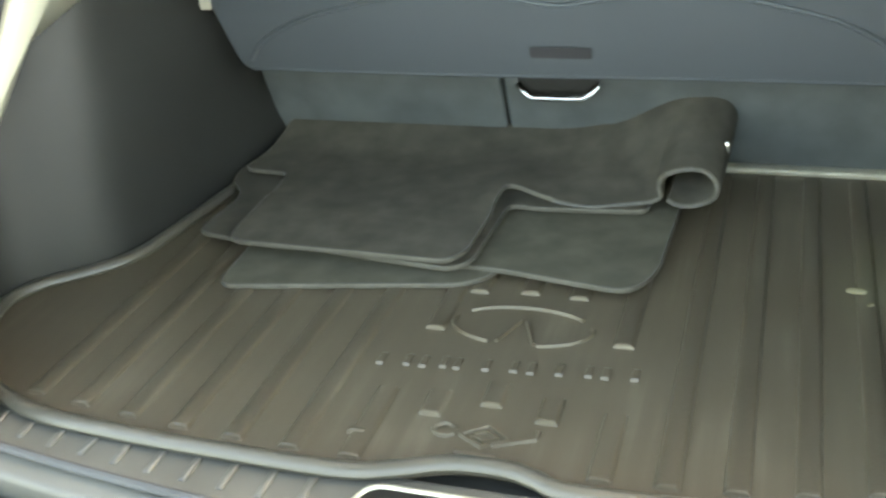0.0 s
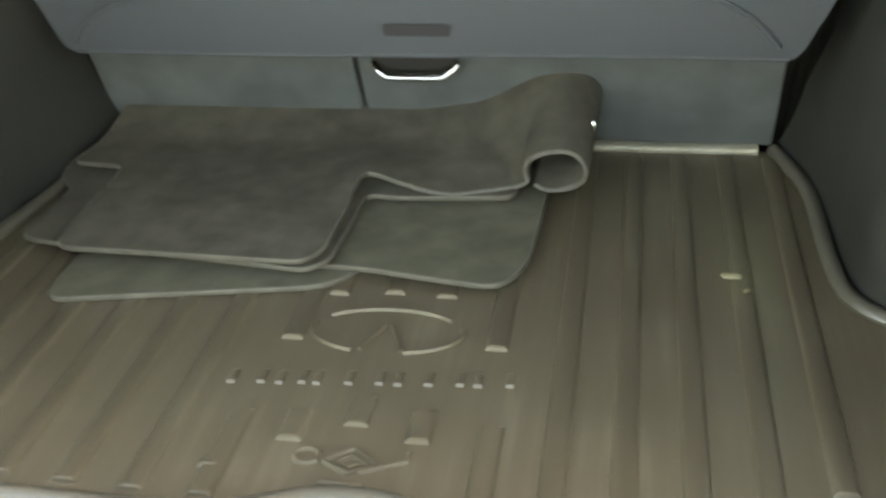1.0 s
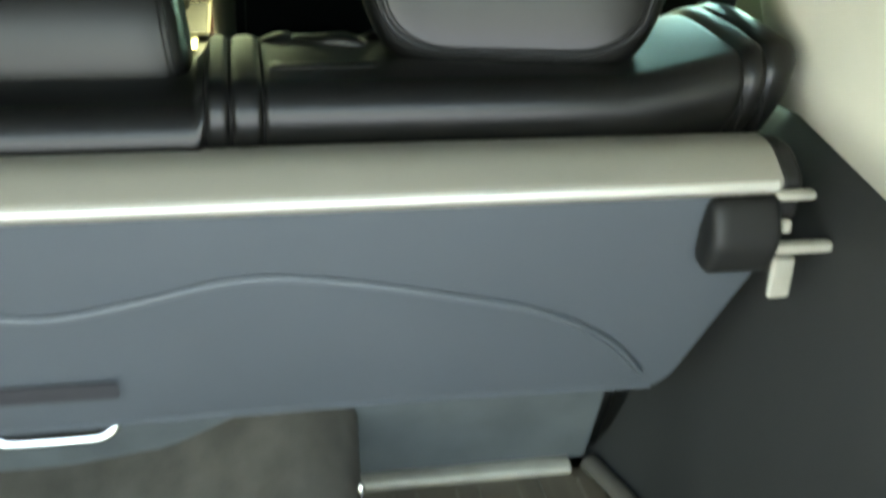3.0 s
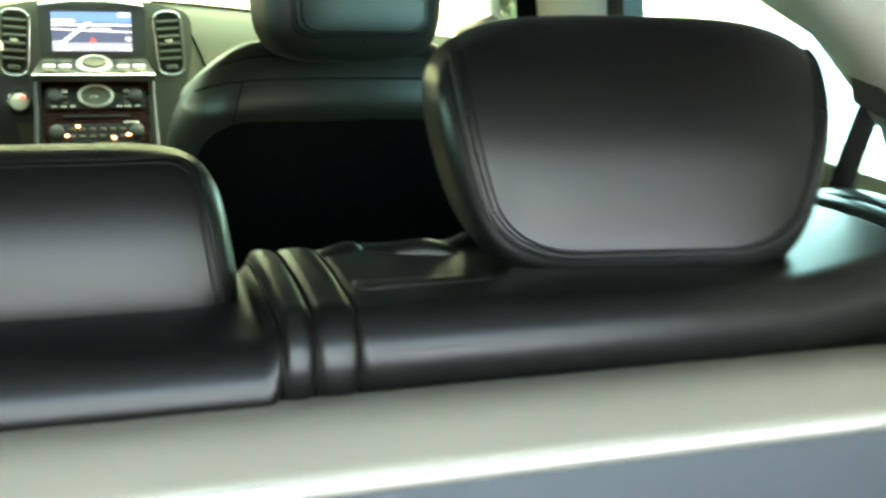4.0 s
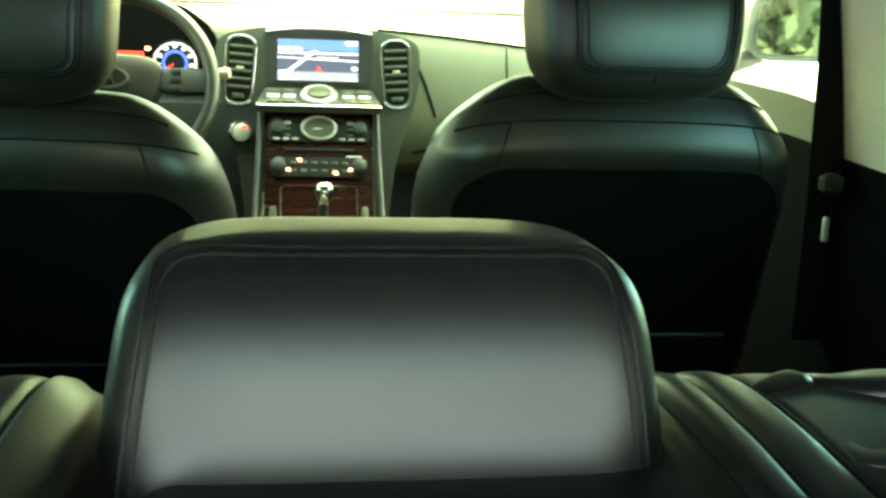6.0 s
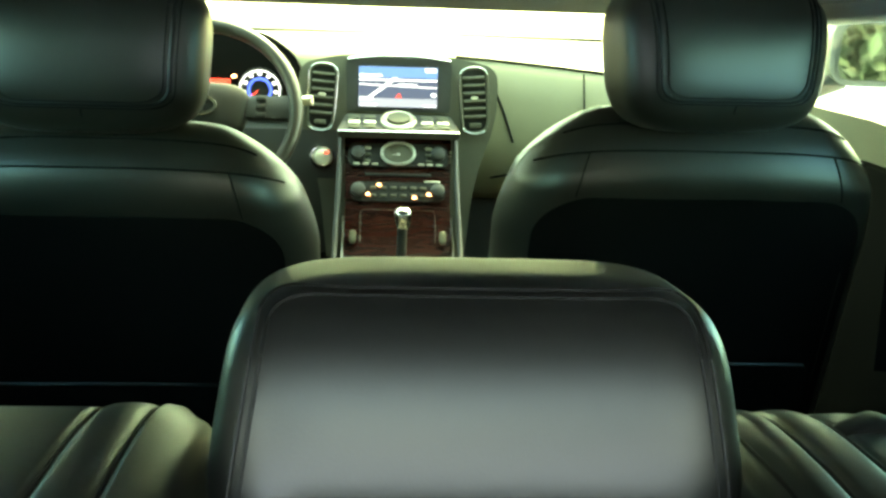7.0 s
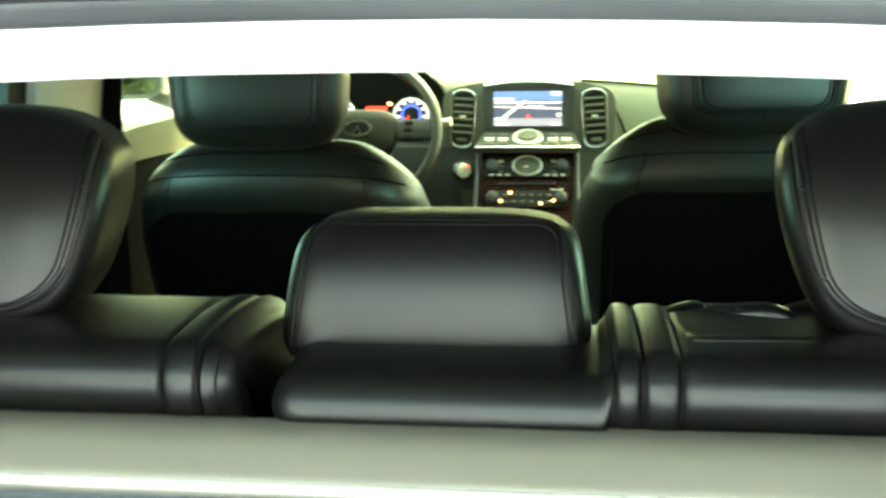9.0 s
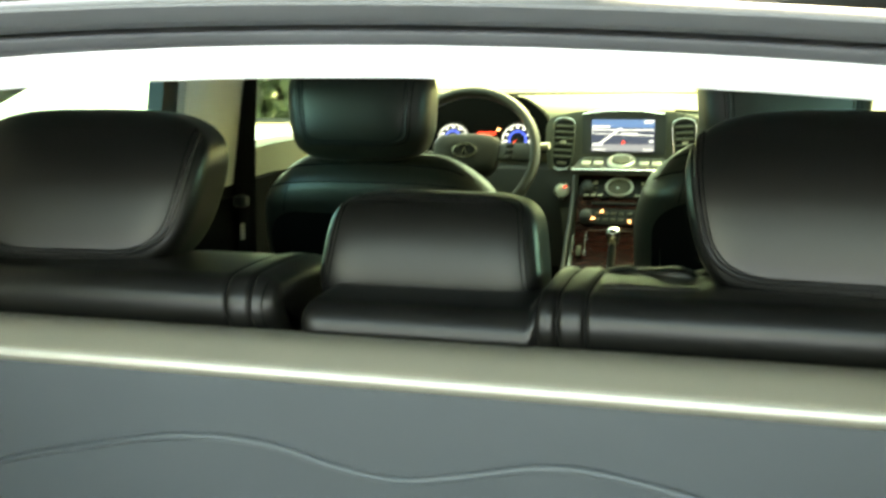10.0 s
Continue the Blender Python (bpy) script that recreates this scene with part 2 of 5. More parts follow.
def bolster(profile, x0, x1, r, n=5, bulge=None, puff=None, mids=8):
    """A closed (y, z) profile run along x with both ends rounded by r; bulge(x, y, z) may shift points."""
    nn = normals2(profile)
    rows = []
    left = [(x0 + r * (1 - math.cos(math.pi / 2 * k / n)), r * (1 - math.sin(math.pi / 2 * k / n))) for k in range(n + 1)]
    mid = [(x0 + r + (x1 - x0 - 2 * r) * k / mids, 0.0) for k in range(1, mids)]
    right = [(x0 + x1 - x, i) for x, i in reversed(left)]
    for x, inset in left + mid + right:
        inset -= puff(x) if puff else 0.0
        rows.append([(x, p[0] - q.x * inset, p[1] - q.y * inset) for p, q in zip(profile, nn)])
    if bulge:
        rows = [[bulge(*p) for p in row] for row in rows]
    return rings(rows)


def cushion(size, e1=0.35, e2=0.35, nu=40, nv=20, warp=None):
    """A rounded block: a superellipsoid about the origin with half sizes (x, y, z)."""
    def rest(s, e):
        return max(0.0, 1 - abs(s) ** (2 / e)) ** (e / 2)
    rows = []
    for i in range(1, nv):
        sv = math.sin(-math.pi / 2 + math.pi * i / nv)
        cv = rest(sv, e1)
        row = []
        for j in range(nu):
            u = 2 * math.pi * j / nu
            cu = math.cos(u)
            p = (size[0] * cv * cu, size[1] * cv * math.copysign(rest(cu, e2), math.sin(u)), size[2] * sv)
            row.append(warp(*p) if warp else p)
        rows.append(row)
    return rings(rows)


def on_super(half, e1, e2, x, z):
    """The rear depth of such a block at width x and height z."""
    cv = max(0.0, 1 - min(1.0, abs(z) / half[2]) ** (2 / e1)) ** (e1 / 2)
    cu = min(1.0, abs(x) / max(1e-6, half[0] * cv)) ** (1 / e2)
    return -half[1] * cv * max(0.0, 1 - cu * cu) ** (e2 / 2)


def block(x0, x1, y0, y1, z0, z1, r=0.003):
    """A box with chamfered edges."""
    r = min(r, (x1 - x0) * 0.45, (y1 - y0) * 0.45, (z1 - z0) * 0.45)
    def ring(z, i):
        a, b, c, d = x0 + i, x1 - i, y0 + i, y1 - i
        return [(a + r, c, z), (b - r, c, z), (b, c + r, z), (b, d - r, z), (b - r, d, z), (a + r, d, z), (a, d - r, z), (a, c + r, z)]
    return rings([ring(z0, r), ring(z0 + r, 0), ring(z1 - r, 0), ring(z1, r)])


def tube(points, radius, n=8, closed=False, flat=None):
    """A tube along a line of points. flat: (half width, half thickness) for a band."""
    pts = [Vector(p) for p in points]
    rows = []
    m = len(pts)
    for i, p in enumerate(pts):
        a = pts[i - 1] if (i or closed) else p
        b = pts[(i + 1) % m] if (i < m - 1 or closed) else p
        d = (b - a).normalized()
        up = Vector((0, 0, 1)) if abs(d.z) < 0.9 else Vector((0, 1, 0))
        s = d.cross(up).normalized()
        t = s.cross(d).normalized()
        w, h = flat or (radius, radius)
        rows.append([p + s * w * math.cos(2 * math.pi * k / n) + t * h * math.sin(2 * math.pi * k / n) for k in range(n)])
    if closed:
        rows.append(rows[0])
    return rings(rows, caps=not closed)


def slab(outline, z0, z1):
    """A flat plate with the (x, y) outline."""
    n = len(outline)
    verts = [(x, y, z0) for x, y in outline] + [(x, y, z1) for x, y in outline]
    faces = [tuple(range(n - 1, -1, -1)), tuple(range(n, 2 * n))]
    faces += [(i, (i + 1) % n, n + (i + 1) % n, n + i) for i in range(n)]
    return verts, faces


def plate(outline, thick, m):
    """A plate with the outline in its own x and y, laid by the matrix m."""
    return moved(slab(outline, 0, thick), m)


def ellipse(cx, cy, a, b, n=32, start=0.0, end=360.0):
    full = abs(end - start) > 359.9
    return [(cx + a * math.cos(radians(start + (end - start) * k / (n if full else n - 1))), cy + b * math.sin(radians(start + (end - start) * k / (n if full else n - 1)))) for k in range(n)]


def smooth_line(pts, n=6):
    """Catmull-Rom through points."""
    pts = [Vector(p) for p in pts]
    out = []
    for i in range(len(pts) - 1):
        p0, p1, p2, p3 = pts[max(i - 1, 0)], pts[i], pts[i + 1], pts[min(i + 2, len(pts) - 1)]
        for k in range(n):
            t = k / n
            out.append(0.5 * (2 * p1 + (p2 - p0) * t + (2 * p0 - 5 * p1 + 4 * p2 - p3) * t * t + (3 * p1 - p0 - 3 * p2 + p3) * t ** 3))
    out.append(pts[-1])
    return out



# ---- setting ----
def structure(name, geo, material, label, category, smooth=40):
    return tagged(part(name, geo, material, None, "", smooth), label, category, "", "structure")


structure("ground", slab([(-400, -400), (400, -400), (400, 400), (-400, 400)], -0.95, -0.75), CONCRETE_SKY_BLUE, "pale concrete yard under the car, tinted blue as by sky-lit shade", "ground")
structure("floor", join(block(-0.80, 0.80, -0.92, 0.03, -0.06, -0.012), block(-0.80, 0.80, 0.02, 2.10, -0.45, -0.40), block(-0.80, 0.80, 0.0, 0.04, -0.44, -0.03)), BLACK, "dark carpeted car floor under seats and boot", "floor")

# boot side linings: outline of the foot, and the wall above it
FOOT_RIGHT = [(0.06, 0.540), (0.0, 0.550), (-0.10, 0.575), (-0.25, 0.588), (-0.36, 0.590), (-0.44, 0.600), (-0.488, 0.635), (-0.52, 0.690), (-0.60, 0.718), (-0.70, 0.722), (-0.80, 0.69), (-0.88, 0.64), (-0.93, 0.61)]
FOOT_LEFT = [(0.06, 0.585), (0.0, 0.600), (-0.10, 0.622), (-0.25, 0.645), (-0.40, 0.660), (-0.49, 0.682), (-0.55, 0.728), (-0.605, 0.782), (-0.68, 0.797), (-0.80, 0.760), (-0.88, 0.700), (-0.93, 0.665)]


def lining(side, outline):
    foot = smooth_line([(y, x, 0) for y, x in outline], 4)
    rows = []
    for p in foot:
        y, xb = p.x, p.y
        lean = max(0.0, -y - 0.3) * 0.25
        top = max(xb + 0.01, 0.645)
        ring = [(xb, y, -0.02), (xb, y, 0.01), (xb + 0.004, y, 0.06), (xb + 0.012, y + lean * 0.25, 0.16), (xb * 0.6 + top * 0.4, y + lean * 0.5, 0.28), (xb * 0.25 + top * 0.75, y + lean * 0.9, 0.40), (top, y + lean, 0.455), (top + 0.02, y + lean, 0.475), (top + 0.07, y + lean, 0.485)]
        ring += [(0.83, y + lean, 0.485), (0.83, y, -0.02)]
        rows.append([(side * a, b, c) for a, b, c in ring])
    return rings(rows)


structure("wall_left", lining(-1, FOOT_LEFT), TRIM_DARK, "dark grey grained plastic boot side lining", "side lining", 60)
structure("wall_right", lining(1, FOOT_RIGHT), TRIM_DARK, "dark grey grained plastic boot side lining", "side lining", 60)


def pillar(side, pts0, pts1, x_in, thick, lean=0.08):
    """A leaning post between a foot and a top, both given as (y, z) pairs of its two edges."""
    a, b = pts0
    c, d = pts1
    quad = [(a[0], a[1]), (b[0], b[1]), (d[0], d[1]), (c[0], c[1])]
    poly = fillet(quad, 0.01, 3)
    def xi(z):
        return x_in - max(0, z - 0.5) * lean
    return rings([[(side * xi(z), y, z) for y, z in poly], [(side * (xi(z) + thick), y, z) for y, z in poly]])


for side, word in ((-1, "left"), (1, "right")):
    # rear quarter trim: cloth-like panel in shaded beige over the boot lining, with a slot and a rib
    q = rings([[(side * x, y, z) for x, y, z in row] for row in (
        [(0.655, -0.092, 0.48), (0.655, -0.16, 0.485), (0.655, -0.34, 0.455), (0.66, -0.60, 0.40), (0.66, -0.84, 0.20)],
        [(0.645, -0.092, 0.55), (0.64, -0.16, 0.54), (0.64, -0.32, 0.52), (0.64, -0.52, 0.48), (0.64, -0.78, 0.30)],
        [(0.63, -0.076, 0.617), (0.615, -0.17, 0.62), (0.61, -0.30, 0.61), (0.61, -0.48, 0.57), (0.61, -0.72, 0.40)],
        [(0.60, -0.018, 0.69), (0.585, -0.13, 0.70), (0.58, -0.28, 0.695), (0.575, -0.45, 0.66), (0.585, -0.66, 0.50)],
        [(0.53, 0.16, 0.79), (0.52, 0.0, 0.79), (0.51, -0.28, 0.775), (0.50, -0.44, 0.735), (0.53, -0.60, 0.64)],
    )], closed=False, caps=False)
    ob = structure("quarter_trim", q, TRIM_SHADED, "beige quarter trim over the boot lining, shade in its colour", "pillar trim", 60)
    sol = ob.modifiers.new("thick", "SOLIDIFY")
    sol.thickness, sol.offset = 0.02, -1 if side > 0 else 1
    structure("quarter_slot", block(*sorted((side * 0.652, side * 0.645)), -0.222, -0.205, 0.495, 0.505, 0.002), BLACK, "small dark slot in the quarter trim", "trim slot")
    # outer body behind the trims
    structure("body_side", join(block(*sorted((side * 0.80, side * 0.86)), -0.95, 2.4, -0.5, 0.48), block(*sorted((side * 0.70, side * 0.80)), -0.66, -0.11, 0.485, 0.66), rings([[(side * x, y, z) for x, y, z in ((0.66, y0, 0.47), (0.858, y0, 0.47), (0.80, y0 + 0.02, 0.70), (0.70, y0 + 0.06, 0.83), (0.66, y0 + 0.06, 0.83))] for y0 in (-0.55, -0.10)])), PAINT, "grey painted body side of the car", "body side")
    structure("rear_pillar", rings([[(side * x, y, z) for x, y, z in row] for row in (
        [(0.60, -0.92, 0.0), (0.80, -0.92, 0.0), (0.80, -1.02, 0.0), (0.63, -1.0, 0.0)],
        [(0.63, -0.86, 0.22), (0.80, -0.80, 0.22), (0.80, -0.95, 0.22), (0.655, -0.94, 0.22)],
        [(0.60, -0.68, 0.50), (0.74, -0.64, 0.50), (0.74, -0.79, 0.50), (0.62, -0.80, 0.50)],
        [(0.53, -0.55, 0.70), (0.62, -0.50, 0.74), (0.62, -0.63, 0.74), (0.55, -0.64, 0.71)])]), PAINT, "grey painted rear pillar beside the boot opening", "rear pillar")
    # door lining and belt line
    prof = [(0.0, -0.40), (1.72, -0.40), (1.72, 0.655), (1.3, 0.65), (1.0, 0.632), (0.55, 0.585), (0.0, 0.548)]
    cap = [(0.0, 0.505), (0.55, 0.535), (1.0, 0.57), (1.72, 0.59)] + prof[2:]
    low = [(0.0, -0.40), (1.72, -0.40), (1.72, 0.588), (1.0, 0.568), (0.55, 0.533), (0.0, 0.503)]
    structure("door_lining", rings([[(side * x, y, z) for y, z in low] for x in (0.69, 0.74, 0.80)]), MAT_BLACK, "black door lining below the side windows", "door lining")
    structure("door_cap", rings([[(side * x, y, z) for y, z in cap] for x in (0.705, 0.74, 0.80)]), DASH, "olive grey cap along the door under the window", "door cap")
    structure("rear_window", rings([[(side * 0.785, -0.06, 0.50), (side * 0.785, 0.60, 0.54)], [(side * 0.735, 0.00, 0.80), (side * 0.735, 0.62, 0.80)]], closed=False, caps=False), GLASS_REAR, "faintly green rear side window", "window", 0)
    structure("front_window", rings([[(side * 0.785, 0.62, 0.54), (side * 0.785, 1.80, 0.60)], [(side * 0.735, 0.64, 0.80), (side * 0.735, 1.34, 0.80)]], closed=False, caps=False), GLASS, "faintly green front side window", "window", 0)
    structure("pillar_trim", pillar(side, ((0.585, 0.520), (0.815, 0.535)), ((0.60, 0.82), (0.83, 0.82)), 0.70, 0.05), TRIM_LIGHT, "pale beige centre pillar trim between the doors", "pillar trim")
    structure("pillar_base", rings([[(side * x, y, z) for y, z in fillet([(0.54, -0.30), (0.90, -0.30), (0.845, 0.532), (0.575, 0.520)], 0.02, 3)] for x in (0.682, 0.70)]), MAT_BLACK, "black lower trim of the centre pillar", "pillar trim")
    structure("window_frame", pillar(side, ((0.53, 0.5), (0.587, 0.5)), ((0.55, 0.82), (0.606, 0.82)), 0.715, 0.03), BLACK, "black window frame behind the centre pillar", "window frame")
    structure("front_pillar", pillar(side, ((1.85, 0.56), (1.98, 0.56)), ((1.24, 0.83), (1.33, 0.83)), 0.72, 0.05, 0.25), TRIM_LIGHT, "pale front pillar beside the windscreen", "pillar trim")
    structure("roof_rail", block(*sorted((side * 0.50, side * 0.62)), -0.50, 1.28, 0.768, 0.80, 0.015), HEADLINER_DARKENED, "roof rail above the side windows, in darkened headliner cloth", "roof rail")

structure("ceiling", rings([[(x, y, z) for y, z in ((-0.425, 0.712), (-0.30, 0.735), (-0.10, 0.765), (0.3, 0.805), (0.7, 0.825), (0.92, 0.822), (1.20, 0.806), (1.30, 0.792), (1.30, 0.806), (1.20, 0.822), (0.92, 0.838), (0.7, 0.842), (0.3, 0.824), (-0.1, 0.785), (-0.40, 0.752), (-0.55, 0.742), (-0.55, 0.738), (-0.42, 0.732))] for x in (-0.62, -0.3, 0.0, 0.3, 0.62)]), HEADLINER_DARKENED, "cloth headliner under the roof, darkened to dim its reflections", "headliner")
structure("roof", rings([[(-0.735, y, z - 0.04), (-0.55, y, z), (0, y, z + 0.004), (0.55, y, z), (0.735, y, z - 0.04), (0.735, y, z - 0.028), (0.55, y, z + 0.012), (0, y, z + 0.016), (-0.55, y, z + 0.012), (-0.735, y, z - 0.028)] for y, z in ((-0.30, 0.766), (-0.1, 0.789), (0.3, 0.828), (0.7, 0.846), (0.92, 0.842), (1.18, 0.832), (1.31, 0.815))]), PAINT, "grey painted roof of the car", "roof")
# the header over the boot opening: pale lip, seal and painted channel, crowned across the car
def header(profile):
    rows = []
    for k in range(21):
        x = -0.60 + 1.2 * k / 20
        drop, back = 0.040 * (x / 0.6) ** 2, 0.05 * (x / 0.6) ** 2
        rows.append([(x, y + back, z - drop) for y, z in profile])
    return rings(rows)


structure("header_trim", header(fillet([(-0.43, 0.735), (-0.432, 0.707), (-0.450, 0.7072), (-0.474, 0.7240), (-0.476, 0.735)], [0, 0.006, 0.008, 0.004, 0], 4)), HEADER, "pale header trim along the top of the boot opening", "header trim")
structure("weatherstrip", header(fillet([(-0.474, 0.7265), (-0.500, 0.7240), (-0.560, 0.7205), (-0.572, 0.7265), (-0.560, 0.731), (-0.474, 0.7325)], 0.005, 4)), SEAL, "black rubber seal round the boot opening", "seal")
structure("roof_channel", header(fillet([(-0.509, 0.7345), (-0.575, 0.7295), (-0.615, 0.7275), (-0.635, 0.7335), (-0.63, 0.7395), (-0.509, 0.744)], 0.004, 3)), PAINT, "grey painted channel along the rear edge of the roof", "roof edge")

structure("windscreen_surround", join(block(-0.75, 0.75, 2.022, 2.07, 0.66, 0.772), block(-0.8, 0.8, 2.0, 2.1, -0.45, 0.70)), BLACK, "dark bulkhead below the windscreen", "bulkhead")
structure("footwell", rings([[(x, y, z) for y, z in fillet([(1.70, -0.40), (1.70, 0.20), (1.76, 0.508), (1.80, 0.508), (1.80, -0.40)], 0.02, 3)] for x in (-0.70, -0.125)]), BLACK, "dark carpeted footwell under the dashboard", "footwell")
structure("footwell", rings([[(x, y, z) for y, z in fillet([(1.70, -0.40), (1.70, 0.20), (1.76, 0.508), (1.80, 0.508), (1.80, -0.40)], 0.02, 3)] for x in (0.125, 0.70)]), BLACK, "dark carpeted footwell under the dashboard", "footwell")
structure("windscreen", rings([[(x, 2.05, 0.772) for x in (-0.72, 0, 0.72)], [(x, 1.305, 0.812) for x in (-0.66, 0, 0.66)]], closed=False, caps=False), GLASS, "clear windscreen", "windscreen")
structure("bonnet", rings([[(-0.85, y, z - 0.04), (-0.5, y, z), (0.5, y, z), (0.85, y, z - 0.04), (0.85, y, -0.3), (-0.85, y, -0.3)] for y, z in ((2.12, 0.66), (2.6, 0.60), (3.05, 0.45), (3.2, 0.2))]), PAINT, "grey painted bonnet beyond the windscreen", "bonnet")
# sill behind the boot mat and the bumper under it
sill = structure("boot_sill", rings([[(x, y + 0.06 * (x / 0.66) ** 2, z) for y, z in fillet([(-0.88, -0.03), (-0.90, -0.004), (-0.985, -0.002), (-1.03, -0.012), (-1.035, -0.05)], 0.008, 3)] for x in [-0.66 + 1.32 * k / 16 for k in range(17)]]), SILL, "grey ribbed plastic sill plate along the boot edge", "boot sill")
for k in range(25):
    x = -0.60 + 0.05 * k
    if abs(x - 0.01) > 0.13:
        dy = 0.06 * (x / 0.66) ** 2
        part("sill_rib", block(x - 0.005, x + 0.005, -0.975 + dy, -0.918 + dy, -0.006, 0.0005, 0.0012), SILL, sill)
part("sill_bead", tube([(x, -1.0 + 0.06 * (x / 0.66) ** 2, 0.002) for x in [-0.64 + 1.28 * k / 24 for k in range(25)]], 0.006, 8), SEAL, sill, "rubber bead along the sill")
structure("bumper", rings([[(x, y + 0.09 * (x / 0.8) ** 2, z) for y, z in fillet([(-1.042, -0.03), (-1.12, -0.03), (-1.20, -0.06), (-1.22, -0.3), (-1.042, -0.3)], 0.03, 3)] for x in (-0.8, -0.6, -0.4, -0.2, 0, 0.2, 0.4, 0.6, 0.8)]), PAINT, "grey painted rear bumper below the boot", "bumper")

# ---- boot ----
def boot_mat():
    t = thing("boot_mat", "black ribbed rubber boot mat on the boot floor", "boot mat")
    left = [(-0.60, -0.004), (-0.642, -0.36), (-0.665, -0.485), (-0.714, -0.548), (-0.768, -0.602), (-0.783, -0.68), (-0.71, -0.81), (-0.575, -0.886)]
    rear = [(-0.42, -0.906), (-0.26, -0.912), (-0.12, -0.913), (-0.06, -0.898), (0.0, -0.876), (0.065, -0.874), (0.10, -0.884), (0.15, -0.897), (0.36, -0.885)]
    right = [(0.58, -0.855), (0.665, -0.79), (0.705, -0.68), (0.700, -0.60), (0.668, -0.522), (0.616, -0.488), (0.583, -0.440), (0.574, -0.340), (0.573, -0.170), (0.560, -0.095), (0.536, -0.004)]
    out = [(p.x, p.y) for p in smooth_line([(*p, 0) for p in left + rear + right], 4)]
    part("sheet", slab(out, -0.010, 0.0), RUBBER, t)
    part("rim", tube([(x, y, 0.006) for x, y in out], 0.008, 10, flat=(0.012, 0.010)), RIM, t, "raised glossy rim")

    def rib(x, y0, y1, w=0.0145):
        prof = [(x - w, 0.0), (x - w + 0.0014, 0.0021), (x - w + 0.0034, 0.0036), (x - w + 0.0062, 0.0044), (x + w - 0.0062, 0.0044), (x + w - 0.0034, 0.0036), (x + w - 0.0014, 0.0021), (x + w, 0.0)]
        rows = [[(a, y0 - 0.001, -0.001) for a, b in prof], [(a, y0 + 0.0010, b * 1.15) for a, b in prof], [(a, y0 + 0.0034, b * 1.45) for a, b in prof], [(a, y0 + 0.010, b) for a, b in prof], [(a, y1, b) for a, b in prof], [(a, y1 + 0.006, -0.001) for a, b in prof]]
        part("rib", rings(rows), RUBBER, t, "", 34)

    for side, count, first, pitch in ((-1, 7, 0.1235, 0.0772), (1, 6, 0.165, 0.0725)):
        for k in range(count):
            x = side * (first + pitch * k)
            end = (-0.868 + 0.0018 * k + 0.0019 * k * k) if side > 0 else (-0.886 + 0.0010 * k * k)
            if k == 0:
                rib(x, end, -0.745)
                rib(x - 0.014 * side, -0.60, -0.03)
            else:
                rib(x, end, -0.03)
    rib(-0.131, -0.842, -0.832, 0.013)
    for x, y in ((-0.075, -0.494), (-0.001, -0.486), (0.071, -0.489)):
        rib(x, y, -0.03)
    for x, y in ((-0.056, -0.789), (0.0135, -0.758), (0.087, -0.779)):
        rib(x, y, y + 0.05)
    # oval emblem, drawn as plain raised strokes
    def stroke(pts, w=0.003):
        part("emblem_stroke", tube([(x, y, 0.001) for x, y in pts], w, 6, flat=(w, 0.004)), RUBBER, t, "raised emblem stroke")
    cx, cy = 0.008, -0.572
    stroke(ellipse(cx, cy, 0.098, 0.048, 16, 35, 145))
    stroke(ellipse(cx, cy, 0.098, 0.048, 16, 165, 248))
    stroke(ellipse(cx, cy, 0.098, 0.048, 16, 288, 375))
    stroke([(cx - 0.026, cy - 0.043), (cx - 0.004, cy + 0.012)])
    stroke([(cx + 0.026, cy - 0.043), (cx + 0.004, cy + 0.012)], 0.003)
    # row of eight raised marks in place of the maker's word
    for k in range(8):
        x = -0.157 + 0.0475 * k
        w = (0.006, 0.016, 0.013, 0.006, 0.016, 0.006, 0.015, 0.006)[k]
        for bar in ((0.0,) if w < 0.01 else (-w * 0.7, w * 0.7)):
            y0, y1 = -0.696 + 0.0035 * k, -0.668 + 0.0035 * k
            rows = [[(x + bar - 0.005, y, z - 0.001), (x + bar - 0.0035, y, z), (x + bar + 0.0035, y, z), (x + bar + 0.005, y, z - 0.001)] for y, z in ((y0 - 0.001, -0.001), (y0 + 0.0024, 0.0036), (y0 + 0.008, 0.0028), (y1 - 0.004, 0.0026), (y1 + 0.003, -0.001))]
            part("mark", rings(rows), RUBBER, t, "plain raised mark", 15)
    # lower badge: a diamond with two side strokes and a bar
    bx, by = 0.022, -0.818
    stroke([(bx - 0.03, by), (bx, by + 0.022), (bx + 0.03, by), (bx, by - 0.018), (bx - 0.03, by)], 0.003)
    stroke([(bx - 0.016, by), (bx, by + 0.010), (bx + 0.016, by), (bx, by - 0.008), (bx - 0.016, by)], 0.0025)
    stroke(ellipse(bx - 0.05, by + 0.006, 0.014, 0.012, 12, 20, 330), 0.003)
    stroke([(bx + 0.012, by - 0.014), (bx + 0.06, by + 0.008), (bx + 0.06, by + 0.024)], 0.003)
    part("bar_mark", block(bx - 0.028, bx + 0.022, by - 0.036, by - 0.030, -0.001, 0.005, 0.0015), RUBBER, t, "plain raised bar")
    return t


boot_mat()

strike = thing("seat_threshold_strip", "bright metal strip on the boot floor at the seat back", "trim strip")
part("strip", rings([[(x, y, z) for y, z in fillet([(-0.016, 0.0), (-0.016, 0.010), (-0.005, 0.014), (0.008, 0.013), (0.008, 0.0)], 0.003, 2)] for x in (-0.60, 0.0, 0.510)]), STRIP, strike)

